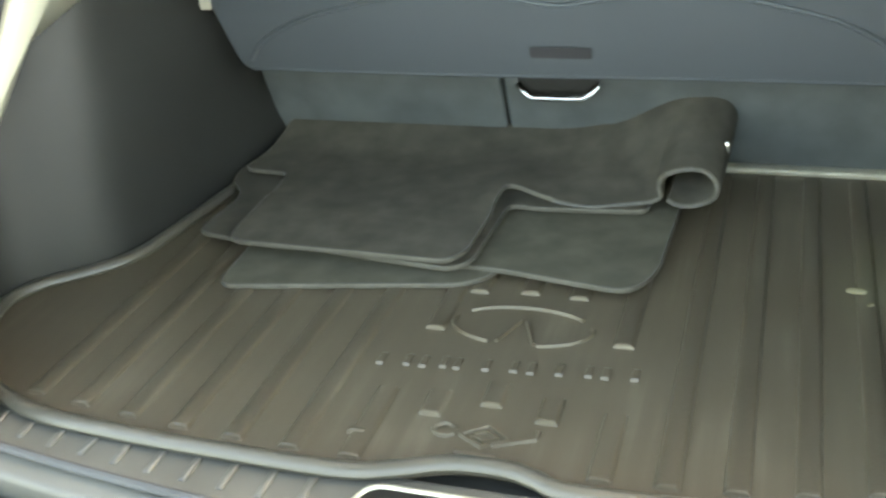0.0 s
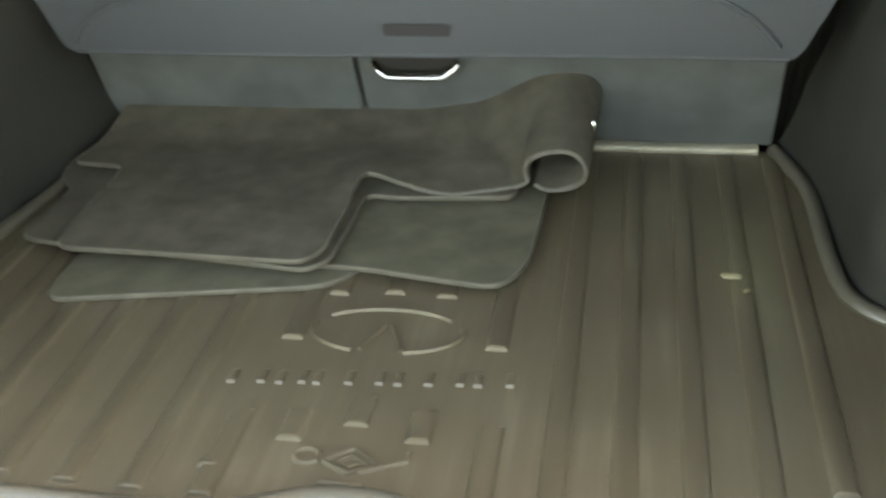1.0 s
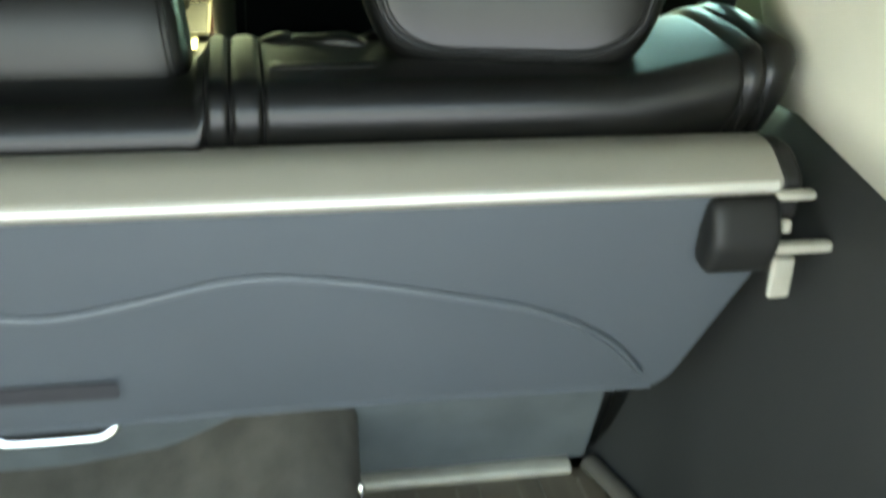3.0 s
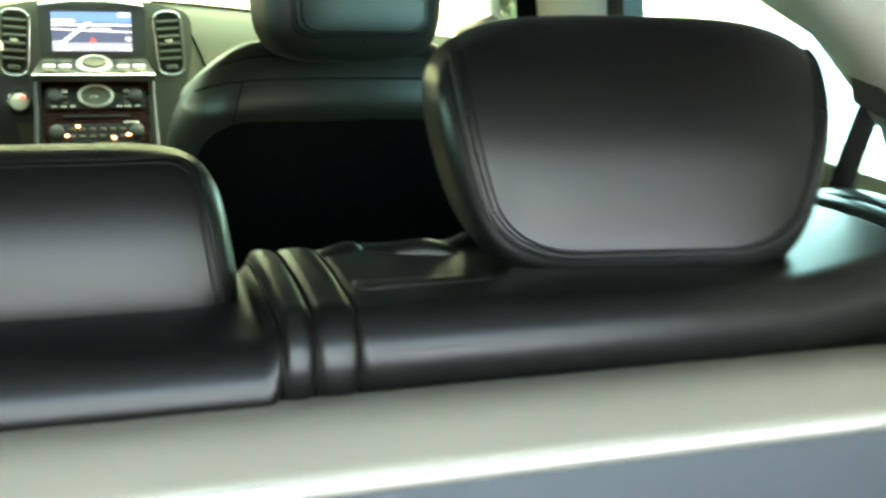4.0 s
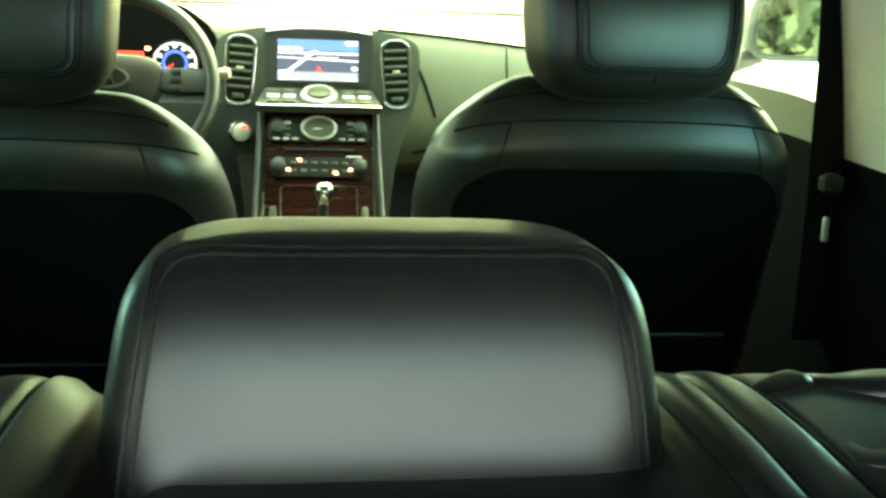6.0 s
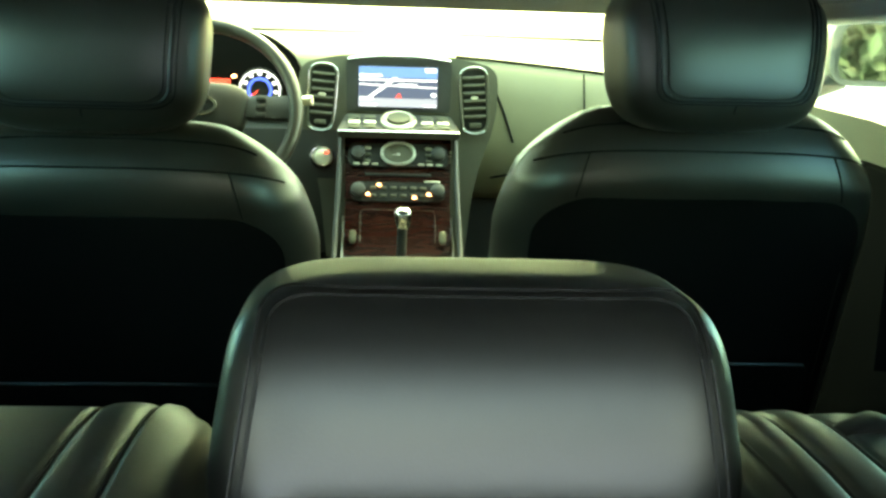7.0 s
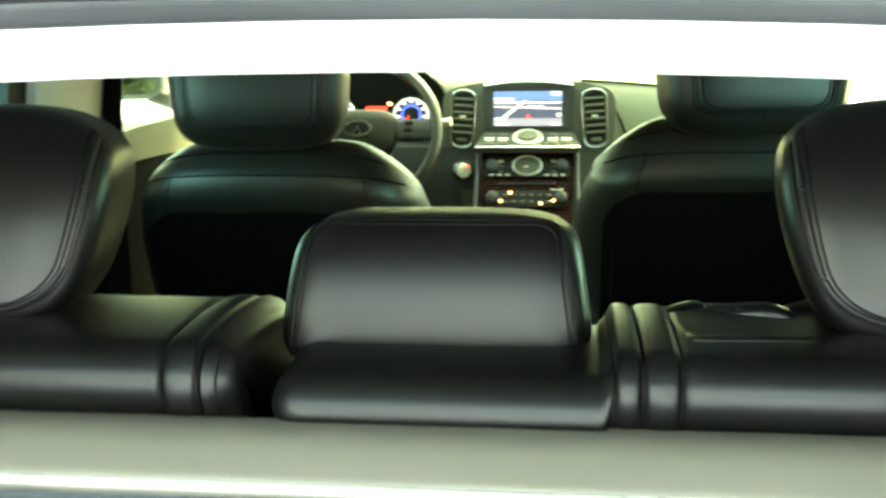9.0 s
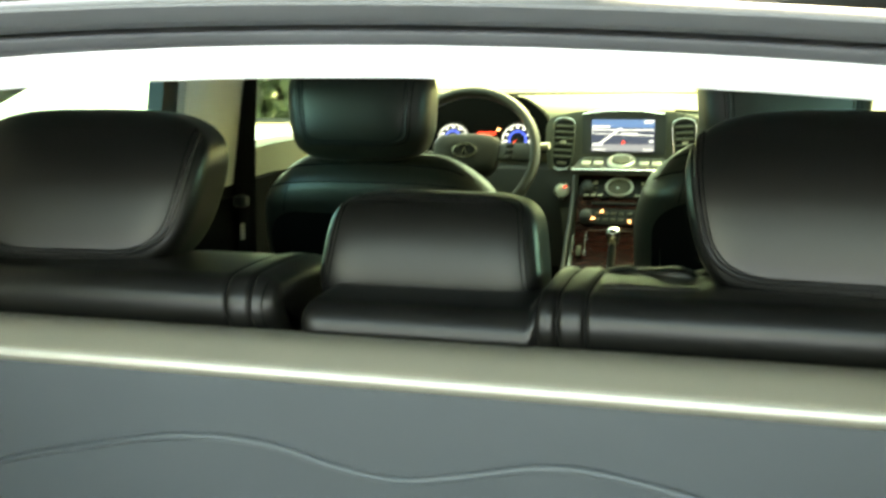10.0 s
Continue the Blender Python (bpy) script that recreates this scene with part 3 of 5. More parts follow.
latch = thing("boot_latch", "black boot latch recess in the sill plate", "latch")
part("recess", slab(fillet([(-0.10, -0.985), (0.12, -0.985), (0.10, -0.925), (-0.08, -0.925)], 0.02, 4), -0.006, 0.001), BLACK, latch)
part("rim", tube([(x, y, 0.002) for x, y in fillet([(-0.10, -0.985), (0.12, -0.985), (0.10, -0.925), (-0.08, -0.925)], 0.02, 4)], 0.003, 6, True), SATIN, latch, "bright rim")


# ---- carpet mats ----
def carpet_mat(label, outline, z, height=None, material=CARPET, group="loose carpet mats", open_at=None):
    """A mat with a bound edge. height(x, y) lifts it."""
    t = thing("carpet_mat", label, "car mat", group)
    h = height or (lambda x, y: 0.0)
    bm = bmesh.new()
    vs = [bm.verts.new((x, y, 0)) for x, y in outline]
    f = bm.faces.new(vs)
    x0, x1 = min(p[0] for p in outline), max(p[0] for p in outline)
    y0, y1 = min(p[1] for p in outline), max(p[1] for p in outline)
    for k in range(1, 24):
        bmesh.ops.bisect_plane(bm, geom=bm.verts[:] + bm.edges[:] + bm.faces[:], plane_co=(x0 + (x1 - x0) * k / 24, 0, 0), plane_no=(1, 0, 0))
    for k in range(1, 14):
        bmesh.ops.bisect_plane(bm, geom=bm.verts[:] + bm.edges[:] + bm.faces[:], plane_co=(0, y0 + (y1 - y0) * k / 14, 0), plane_no=(0, 1, 0))
    bm.verts.ensure_lookup_table()
    verts = [(v.co.x, v.co.y, z + h(v.co.x, v.co.y)) for v in bm.verts]
    bm.verts.index_update()
    faces = [tuple(v.index for v in fc.verts) for fc in bm.faces]
    border = [(e.verts[0].index, e.verts[1].index) for e in bm.edges if e.is_boundary]
    bm.free()
    n = len(verts)
    low = [(x, y, zz - 0.008) for x, y, zz in verts]
    allf = faces + [tuple(i + n for i in reversed(fc)) for fc in faces] + [(a, b, b + n, a + n) for a, b in border]
    part("carpet", (verts + low, allf), material, t)
    dense = []
    for i in range(len(outline)):
        a, b = Vector(outline[i]), Vector(outline[(i + 1) % len(outline)])
        m = max(1, int((b - a).length / 0.02))
        dense += [tuple(a.lerp(b, k / m)) for k in range(m)]
    ring = [(x, y, z - 0.003 + h(x, y)) for x, y in dense]
    if open_at is not None:
        k = min(range(len(ring)), key=lambda i: (Vector(ring[i][:2]) - Vector(open_at[1])).length)
        ring = ring[k:] + ring[:k]
        k = min(range(len(ring)), key=lambda i: (Vector(ring[i][:2]) - Vector(open_at[0])).length)
        ring = ring[:k + 1]
    part("binding", tube(ring, 0.003, 6, open_at is None, flat=(0.0021, 0.0038)), BINDING, t, "stitched edge binding")
    return t


carpet_mat("dark carpet mat lying lowest on the boot mat", fillet([(-0.475, -0.556), (-0.10, -0.488), (-0.06, -0.45), (-0.12, -0.06), (-0.50, -0.06)], [0.03, 0.04, 0.03, 0.03, 0.03], 5), 0.011, material=CARPET_LOW)
carpet_mat("olive dark carpet mat under the folded mat", fillet([(-0.30, -0.44), (-0.05, -0.448), (0.02, -0.462), (0.142, -0.482), (0.172, -0.42), (0.185, -0.10), (-0.30, -0.08)], [0.02, 0.04, 0.03, 0.05, 0.04, 0.04, 0.02], 5), 0.018, material=CARPET_LOW)
carpet_mat("dark carpet mat with a notched end", fillet([(-0.588, -0.415), (-0.44, -0.44), (-0.20, -0.43), (-0.20, -0.05), (-0.60, -0.05), (-0.635, -0.15), (-0.625, -0.215), (-0.585, -0.255), (-0.575, -0.30)], [0.03, 0.02, 0.02, 0.02, 0.03, 0.03, 0.03, 0.02, 0.02], 5), 0.024)


carpet_mat("dark carpet mat just under the top mat, showing along its edge", fillet([(-0.46, -0.440), (-0.122, -0.482), (-0.097, -0.455), (-0.089, -0.255), (-0.045, -0.264), (0.03, -0.258), (0.135, -0.250), (0.14, -0.06), (-0.46, -0.06)], [0.02, 0.035, 0.02, 0.03, 0.02, 0.03, 0.02, 0.02, 0.02], 5), 0.032)


def lift(x, y):
    """The top mat rises a little towards the seat back and waves along its free edge."""
    a = 0.038 * max(0.0, (y + 0.12) / 0.12) ** 1.5 if y > -0.12 else 0.0
    hump = 0.016 * math.exp(-((x + 0.10) / 0.05) ** 2) * max(0.0, min(1.0, (0.0 - y) / 0.15)) if y > -0.30 else 0.004
    rise = max(0.0, min(1.0, (x + 0.08) / 0.20))
    back = max(0.0, min(1.0, (y + 0.24) / 0.2))
    return a + hump + 0.034 * rise * rise * (3 - 2 * rise) * back


ZT = 0.042
top_outline = fillet([(-0.495, -0.474), (-0.125, -0.484), (-0.105, -0.45), (-0.100, -0.23), (-0.05, -0.238), (-0.02, -0.246), (-0.02, -0.012), (-0.585, -0.012), (-0.605, -0.197), (-0.515, -0.205), (-0.505, -0.25)], [0.03, 0.035, 0.02, 0.03, 0.02, 0.0, 0.0, 0.02, 0.02, 0.015, 0.02], 5)
top_mat = carpet_mat("dark carpet mat with its end curled over, on top", top_outline, ZT, lift, open_at=((-0.02, -0.246), (-0.02, -0.012)))


def front_edge(x):
    return -0.246 - 0.008 * math.sin(min(1.0, max(0.0, (x + 0.02) / 0.10)) * math.pi) + 0.012 * min(1.0, max(0.0, (x - 0.06) / 0.08))


# the mat runs on and its end rolls up and over into an open tube
curl_rows, curl_edge = [], []
for iy in range(17):
    v = iy / 16
    soft = v * v * (3 - 2 * v)
    y12 = front_edge(0.14) * (1 - v) - 0.012 * v
    up = lift(0.10, y12)
    cx, cz, r = 0.196 + 0.008 * v, 0.066 + up * 0.90, 0.051 + 0.005 * v
    a0 = radians(205 - 95 * soft)
    xs = 0.125 - 0.10 * soft
    line = []
    for k in range(13):
        x = -0.02 + (xs + 0.02) * k / 12
        y = front_edge(x) * (1 - v) - 0.012 * v
        line.append((x, y, ZT + lift(x, y) - 0.004 * math.sin(k / 12 * math.pi) * (1 - v)))
    x0, _, z0 = line[-1]
    squash = 0.76 + 0.10 * v
    tx, tz = cx + r * math.cos(a0), cz + r * squash * math.sin(a0)
    for k in range(1, 8):
        f = k / 8
        line.append((x0 + (tx - x0) * f, y12, z0 + (tz - z0) * (f * f * (1 - soft) + (f * f * (3 - 2 * f)) * soft)))
    for k in range(21):
        a = a0 - (a0 + radians(138)) * k / 20
        rr = r * (1 - 0.10 * (k / 20))
        line.append((cx + rr * math.cos(a), y12 + 0.004 * math.sin(k * 0.9), cz + rr * squash * math.sin(a)))
    back = []
    for k in range(len(line)):
        p, q = Vector(line[max(k - 1, 0)]), Vector(line[min(k + 1, len(line) - 1)])
        d = Vector((q.x - p.x, q.z - p.z)).normalized()
        back.append((line[k][0] + d.y * 0.008, line[k][1], line[k][2] - d.x * 0.008))
    curl_rows.append(line + list(reversed(back)))
    if iy == 0:
        curl_edge = [((a[0] + b[0]) / 2, a[1] - 0.001, (a[2] + b[2]) / 2) for a, b in zip(line, back)]
part("curl", rings(curl_rows), CARPET, top_mat, "end of the mat rolled into a tube", 70)
part("curl_binding", tube(curl_edge, 0.0024, 6), BINDING, top_mat, "stitched edge binding")
part("clip", cushion((0.004, 0.005, 0.010), 0.6, 0.6, 12, 8, lambda x, y, z: (x + 0.2465, y - 0.150, z + 0.104)), CHROME, top_mat, "small bright metal eyelet")

for k, (x, y, s, a) in enumerate(((0.441, -0.413, 0.014, 4), (0.458, -0.447, 0.006, 50))):
    c = thing("crumb", "pale dry crumb of leaf on the boot mat", "debris", "crumbs on the boot mat")
    part("flake", moved(cushion((s, s * 0.45, 0.002), 0.7, 0.7, 10, 6, lambda u, v, w: (u, v, w + u * u * 3)), pose(x, y, 0.009, 4, 3, a)), CRUMB, c)

# ---- luggage cover: cassette across the seat backs and its hanging flap ----
cover = thing("luggage_cover", "grey roller luggage cover behind the rear seats", "luggage cover")
cprof = fillet([(-0.195, 0.445), (-0.203, 0.482), (-0.235, 0.482), (-0.268, 0.460), (-0.262, 0.446), (-0.23, 0.438)], [0.01, 0.008, 0.02, 0.007, 0.01, 0.01], 5)
cass = part("cassette", rings([[(x, y, z) for y, z in cprof] for x in (-0.57, -0.3, 0, 0.3, 0.57)]), CASSETTE, cover, "pale grey cassette with a bright rear edge")
part("edge_strip", tube([(x, -0.2640, 0.4555) for x in (-0.566, -0.3, 0.0, 0.3, 0.566)], 0.005, 10, flat=(0.0046, 0.0048)), EDGE, cass, "bright extruded rear edge")
for side in (-1, 1):
    part("end_cap", bolster(fillet([(-0.194, 0.430), (-0.199, 0.478), (-0.234, 0.478), (-0.262, 0.458), (-0.256, 0.420), (-0.225, 0.410)], 0.010, 4), *sorted((side * 0.572, side * 0.592)), 0.005, 3), BLACK, cover, "black end cap")
    part("hanger", bolster(fillet([(-0.235, 0.44), (-0.262, 0.445), (-0.275, 0.41), (-0.262, 0.375), (-0.235, 0.38)], 0.012, 4), *sorted((side * 0.515, side * 0.575)), 0.008, 3), BLACK, cover, "black flap hanger")
    for x0, x1, y0, y1, z0, z1 in ((0.575, 0.628, -0.262, -0.252, 0.392, 0.402), (0.576, 0.596, -0.262, -0.256, 0.352, 0.390), (0.578, 0.586, -0.264, -0.256, 0.412, 0.424), (0.566, 0.598, -0.272, -0.262, 0.444, 0.452)):
        part("bracket", block(*sorted((side * x0, side * x1)), y0, y1, z0, z1, 0.002), STRIP, cover, "worn metal guide bracket")

FLAP = [(-0.605, 0.372), (-0.565, 0.447), (0.545, 0.447), (0.58, 0.372), (0.532, 0.240), (0.518, 0.226), (-0.565, 0.226), (-0.579, 0.240)]


def flap_y(z, x=0.0):
    return -0.252 + (0.447 - z) * 0.30 + 0.004 * math.sin(x * 7.0)


def flap_sheet():
    out = fillet(FLAP, 0.012, 4)
    bm = bmesh.new()
    bm.faces.new([bm.verts.new((x, 0, z)) for x, z in out])
    for k in range(1, 20):
        bmesh.ops.bisect_plane(bm, geom=bm.verts[:] + bm.edges[:] + bm.faces[:], plane_co=(-0.6 + 1.2 * k / 20, 0, 0), plane_no=(1, 0, 0))
    bm.verts.index_update()
    v = [(p.co.x, flap_y(p.co.z, p.co.x), p.co.z) for p in bm.verts]
    f = [tuple(q.index for q in fc.verts) for fc in bm.faces]
    border = [(e.verts[0].index, e.verts[1].index) for e in bm.edges if e.is_boundary]
    bm.free()
    n = len(v)
    return v + [(x, y + 0.004, z) for x, y, z in v], f + [tuple(i + n for i in reversed(q)) for q in f] + [(a, b, b + n, a + n) for a, b in border]


part("flap", flap_sheet(), VINYL, cover, "blue-grey vinyl flap hanging behind the seats", 25)
wave = smooth_line([(x, z, 0) for x, z in ((-0.555, 0.245), (-0.52, 0.285), (-0.44, 0.325), (-0.33, 0.355), (-0.22, 0.378), (-0.13, 0.378), (-0.06, 0.360), (0.0, 0.352), (0.06, 0.362), (0.14, 0.379), (0.21, 0.374), (0.32, 0.349), (0.40, 0.326), (0.46, 0.292), (0.50, 0.248))], 5)
part("piping", tube([(p.x, flap_y(p.y, p.x) - 0.002, p.y) for p in wave], 0.0036, 8), VINYL_PIPING, cover, "curved piped seam")
part("print", plate(fillet([(-0.052, -0.010), (0.046, -0.010), (0.046, 0.010), (-0.052, 0.010)], 0.005, 3), 0.0006, Matrix.Translation((-0.006, flap_y(0.272) - 0.004, 0.272)) @ pose(0, 0, 0, 90 + 16.7, 0, 0)), LABEL, cover, "dark plain printed strip")
part("hem", tube([(x, flap_y(0.2275, x), 0.2275) for x in (-0.56, -0.4, -0.2, 0, 0.2, 0.4, 0.515)], 0.003, 6), VINYL, cover, "hemmed lower edge")

# ---- rear seats ----
def seat_profile(top, lower=0.0):
    """(y, z) outline of a rear backrest: carpeted back, rolled top, padded front."""
    return fillet([(0.012, 0.012), (-0.155, 0.455), (-0.182, 0.459), (-0.211, 0.485), (-0.2195, 0.507), (-0.205, top - 0.007), (-0.13, top), (-0.05, top - 0.002), (0.03, top - 0.05), (0.16, 0.05), (0.15, 0.0)], [0.02, 0.01, 0.008, 0.016, 0.016, 0.016, 0.05, 0.045, 0.06, 0.05, 0.02], 8)


def back_panel(x0, x1):
    prof = [(0.002, 0.012), (-0.165, 0.455), (-0.150, 0.458), (0.018, 0.012)]
    return bolster([(y, z) for y, z in prof], x0, x1, 0.006, 3)


def seam_at(x, top, sink=0.0008):
    prof = seat_profile(top)
    return tube([(x, p[0] - q.x * sink, p[1] - q.y * sink) for p, q in zip(prof, normals2(prof)) if p[1] > 0.44], 0.0010, 6)


def channel(x, seams):
    """Soft padding that swells between neighbouring seams and is drawn in at each of them."""
    v = 0.0
    marks = sorted(seams)
    for a, b in zip(marks, marks[1:]):
        if a < x < b and b - a < 0.05:
            v = 0.0022 * math.sin(math.pi * (x - a) / (b - a)) ** 0.7
    for s in marks:
        v -= 0.0026 * math.exp(-((x - s) / 0.0026) ** 2)
    return v


def crease(x, y, z):
    """Lower middle seat, and soft pleats along the front of the double seat's top."""
    if -0.12 < x and z > 0.44:
        f = max(0.0, min(1.0, (0.128 - x) / 0.014))
        z -= 0.016 * f * f * (3 - 2 * f) * min(1.0, (z - 0.44) / 0.06)
    if x > 0.45 and z > 0.44:
        z += 0.034 * ((x - 0.45) / 0.15) ** 1.4 * min(1.0, (z - 0.44) / 0.06)
    if 0.17 < x < 0.50 and -0.10 < y < 0.05 and z > 0.45:
        w = min(1.0, (x - 0.17) / 0.03, (0.50 - x) / 0.05) * min(1.0, (y + 0.10) / 0.04)
        z += 0.003 * w * math.sin(x * 60 + y * 45)
    return (x, y, z)


def rear_backrest(label, x0, x1, sections, seams, panel_x):
    t = thing("folding_rear_bench", label, "car seat", "rear seat backrests")
    for a, b, top in sections:
        part("cushion", bolster(seat_profile(top), a, b, 0.022, 6, crease, lambda x: channel(x, [s for s, _ in seams]), 420), LEATHER_DARKENED, t, "rolled black leather cushion")
    part("back_panel", back_panel(*panel_x), SEATBACK, t, "grey carpeted back panel")
    for x, top in seams:
        part("seam", seam_at(x, top), SEAM, t, "stitched seam")
    return t


left_seat = rear_backrest("black leather rear backrest, carpeted behind, single seat", -0.62, -0.126, [(-0.62, -0.126, 0.538)], [(-0.178, 0.538), (-0.152, 0.538), (-0.139, 0.534)], (-0.615, -0.150))
right_seat = rear_backrest("black leather rear backrest, carpeted behind, double seat", -0.106, 0.60, [(-0.106, 0.60, 0.536)], [(0.123, 0.530), (0.142, 0.536), (0.167, 0.536), (0.55, 0.536), (0.568, 0.536)], (-0.144, 0.534))
bezel = part("anchor_bezel", moved(rings([[(x, y, z) for x, y in fillet([(-0.045 + i, -0.028 + i), (0.046 - i, -0.028 + i), (0.046 - i, 0.028 - i), (-0.045 + i, 0.028 - i)], 0.010, 5)] for z, i in ((-0.010, 0.0), (0.0010, 0.0), (0.0026, 0.0025), (0.0032, 0.007), (0.0022, 0.011), (0.0026, 0.020))]), Matrix.Translation((0.216, -0.143, 0.5304)) @ pose(0, 0, 0, -3, 0, 3)), LEATHER_DARKENED, right_seat, "padded surround of the belt slot")
part("slot", block(0.188, 0.249, -0.1385, -0.1275, 0.520, 0.5341, 0.003), SEAM, bezel, "dark slot")
for x0, y0, x1, y1, wid, tall in ((0.166, -0.090, 0.196, -0.078, 0.010, 0.0075), (0.190, -0.076, 0.258, -0.108, 0.0115, 0.0095), (0.240, -0.092, 0.298, -0.064, 0.0100, 0.0085), (0.290, -0.076, 0.294, -0.150, 0.0085, 0.0070)):
    mx, my, turn = (x0 + x1) / 2, (y0 + y1) / 2, math.degrees(math.atan2(y1 - y0, x1 - x0))
    part("fold", moved(cushion((math.hypot(x1 - x0, y1 - y0) / 2, wid, tall), 0.8, 0.55, 36, 16, lambda u, v, w: (u, v * (1.0 - 6.0 * abs(u)), w + 0.002 * math.sin(u * 90))), Matrix.Translation((mx, my, 0.5322)) @ pose(0, 0, 0, 0, 0, turn)), LEATHER_DARKENED, right_seat, "soft leather fold", 70)
pull = part("release_handle", rings([[(x, y, z) for x, z in fillet([(-0.108, 0.176), (-0.084, 0.154), (0.006, 0.154), (0.030, 0.176), (0.034, 0.206), (-0.112, 0.206)], 0.012, 4)] for y in (-0.088, -0.050)]), BLACK, right_seat, "black seat release recess")
part("chrome_edge", tube(smooth_line([(-0.106, -0.089, 0.180), (-0.096, -0.096, 0.171), (-0.084, -0.100, 0.1635), (-0.070, -0.102, 0.162), (-0.008, -0.102, 0.162), (0.007, -0.100, 0.1635), (0.018, -0.096, 0.171), (0.027, -0.089, 0.180)], 5), 0.006, 10, flat=(0.008, 0.0065)), CHROME, pull, "bright chrome lower edge")
part("chrome_tab", block(-0.014, 0.004, -0.108, -0.100, 0.158, 0.169, 0.002), CHROME, pull, "bright chrome end")


def dense(path, step=0.025):
    """The same line with points at short, even steps."""
    out = []
    for a, b in zip(path, path[1:]):
        a, b = Vector(a), Vector(b)
        m = max(1, int((b - a).length / step))
        out += [tuple(a.lerp(b, j / m)) for j in range(m)]
    return out + [tuple(path[-1])]


def headrest(label, x, y, z, half, shape, material, group, post=0.06, e1=0.42, e2=0.36, turn=Matrix()):
    t = thing("headrest", label, "headrest", group)
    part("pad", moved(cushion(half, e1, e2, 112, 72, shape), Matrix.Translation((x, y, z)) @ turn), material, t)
    for s in (-1, 1):
        part("post", tube([(x + s * half[0] * 0.42, y + 0.0, z - half[2] - post), (x + s * half[0] * 0.42, y, z - half[2] * 0.6)], 0.006, 10), CHROME, t, "metal post")
    return t


def mid_shape(x, y, z):
    k = 1.0 - 0.135 * (z / 0.058 + 1) / 2
    u = z / 0.058
    return (x * k, y * (1.0 - (0.22 if u > 0 else 0.16) * u * u) + 0.012 * u, z)


mid_half = (0.1205, 0.050, 0.058)
mid = headrest("black leather centre headrest, low and wide", -0.004, -0.088, 0.550, mid_half, mid_shape, LEATHER_DARKENED, "rear headrests", 0.05)
for k, r in ((1.0, 0.0010), (0.955, 0.0009)):
    path = fillet([(-0.90 * k, -0.96), (-0.88 * k, 0.93 * k), (0.88 * k, 0.93 * k), (0.90 * k, -0.96)], [0, 0.20, 0.20, 0], 8)
    path = dense(path)
    line = [mid_shape(mid_half[0] * u, on_super(mid_half, 0.42, 0.36, mid_half[0] * u, mid_half[2] * v) - 0.0002, mid_half[2] * v) for u, v in path]
    part("seam", moved(tube(line, r, 6), Matrix.Translation((-0.004, -0.088, 0.550))), SEAM, mid, "stitched border seam")


def outer_shape(x, y, z):
    u = (z / 0.089 + 1) / 2
    k = 1.0 - 0.30 * max(0.0, 1 - u) ** 2.2
    q = 2 * u - 1
    return (x * k, y * (1.0 - (0.34 if q > 0 else 0.15) * q * q) + 0.020 * q, z - 0.012 * (abs(x) / 0.14) ** 3 * u)


outer_half = (0.140, 0.062, 0.088)
for s, w in ((-1, "left"), (1, "right")):
    turn = pose(0, 0, 0, 0, 0, -8 * s)      # turned a little towards the middle of the car
    at = Matrix.Translation(((-0.392 if s < 0 else 0.379), -0.100, 0.603)) @ turn
    hr = headrest("black leather outer rear headrest with piped edge", (-0.392 if s < 0 else 0.379), -0.100, 0.603, outer_half, outer_shape, LEATHER_DARKENED, "rear headrests", 0.05, turn=turn)
    for k, r, lift, mat in ((1.0, 0.0026, 0.0006, PIPING), (0.955, 0.0010, 0.0, SEAM), (1.035, 0.0010, 0.0, SEAM)):
        path = fillet([(-0.90 * k, 0.84), (-0.86 * k, -0.70 * k), (0.86 * k, -0.70 * k), (0.90 * k, 0.84)], [0, 0.42, 0.42, 0], 10)
        path = dense(path)
        line = []
        for u, v in path:
            edge = 0.97 * (1 - abs(v) ** (2 / 0.42)) ** 0.21
            x, z = outer_half[0] * max(-edge, min(edge, u)), outer_half[2] * v
            line.append(outer_shape(x, on_super(outer_half, 0.42, 0.36, x, z) - lift, z))
        part("piping" if mat is PIPING else "seam", moved(tube(line, r, 8), at), mat, hr, "raised piped edge" if mat is PIPING else "stitched seam")
    tick = [(outer_half[0] * 0.29, outer_half[2] * (-0.74 - 0.024 * j)) for j in range(10)]
    tick = [outer_shape(x, on_super(outer_half, 0.42, 0.36, x, z) - 0.0002, z) for x, z in tick]
    part("seam", moved(tube([(s * p[0], p[1], p[2]) for p in tick], 0.0010, 6), at), SEAM, hr, "short stitched join")

# rear bench seat below, mostly hidden
bench = thing("rear_bench", "black leather rear seat cushion", "car seat")
part("cushion", bolster(fillet([(0.12, -0.12), (0.12, 0.02), (0.62, 0.04), (0.66, 0.0), (0.64, -0.15)], 0.04, 5), -0.60, 0.60, 0.04, 5), LEATHER_DARKENED, bench)


# ---- front seats ----
def polyline_at(line, z):
    """The point and outward normal of the rear side of a (y, z) outline at height z."""
    nn = normals2(line)
    best = None
    for i in range(len(line)):
        a, b = line[i - 1], line[i]
        if (a[1] - z) * (b[1] - z) <= 0 and a[1] != b[1]:
            f = (z - a[1]) / (b[1] - a[1])
            y = a[0] + (b[0] - a[0]) * f
            if best is None or y < best[0]:
                best = (y, z, (nn[i - 1] * (1 - f) + nn[i] * f).normalized())
    return best


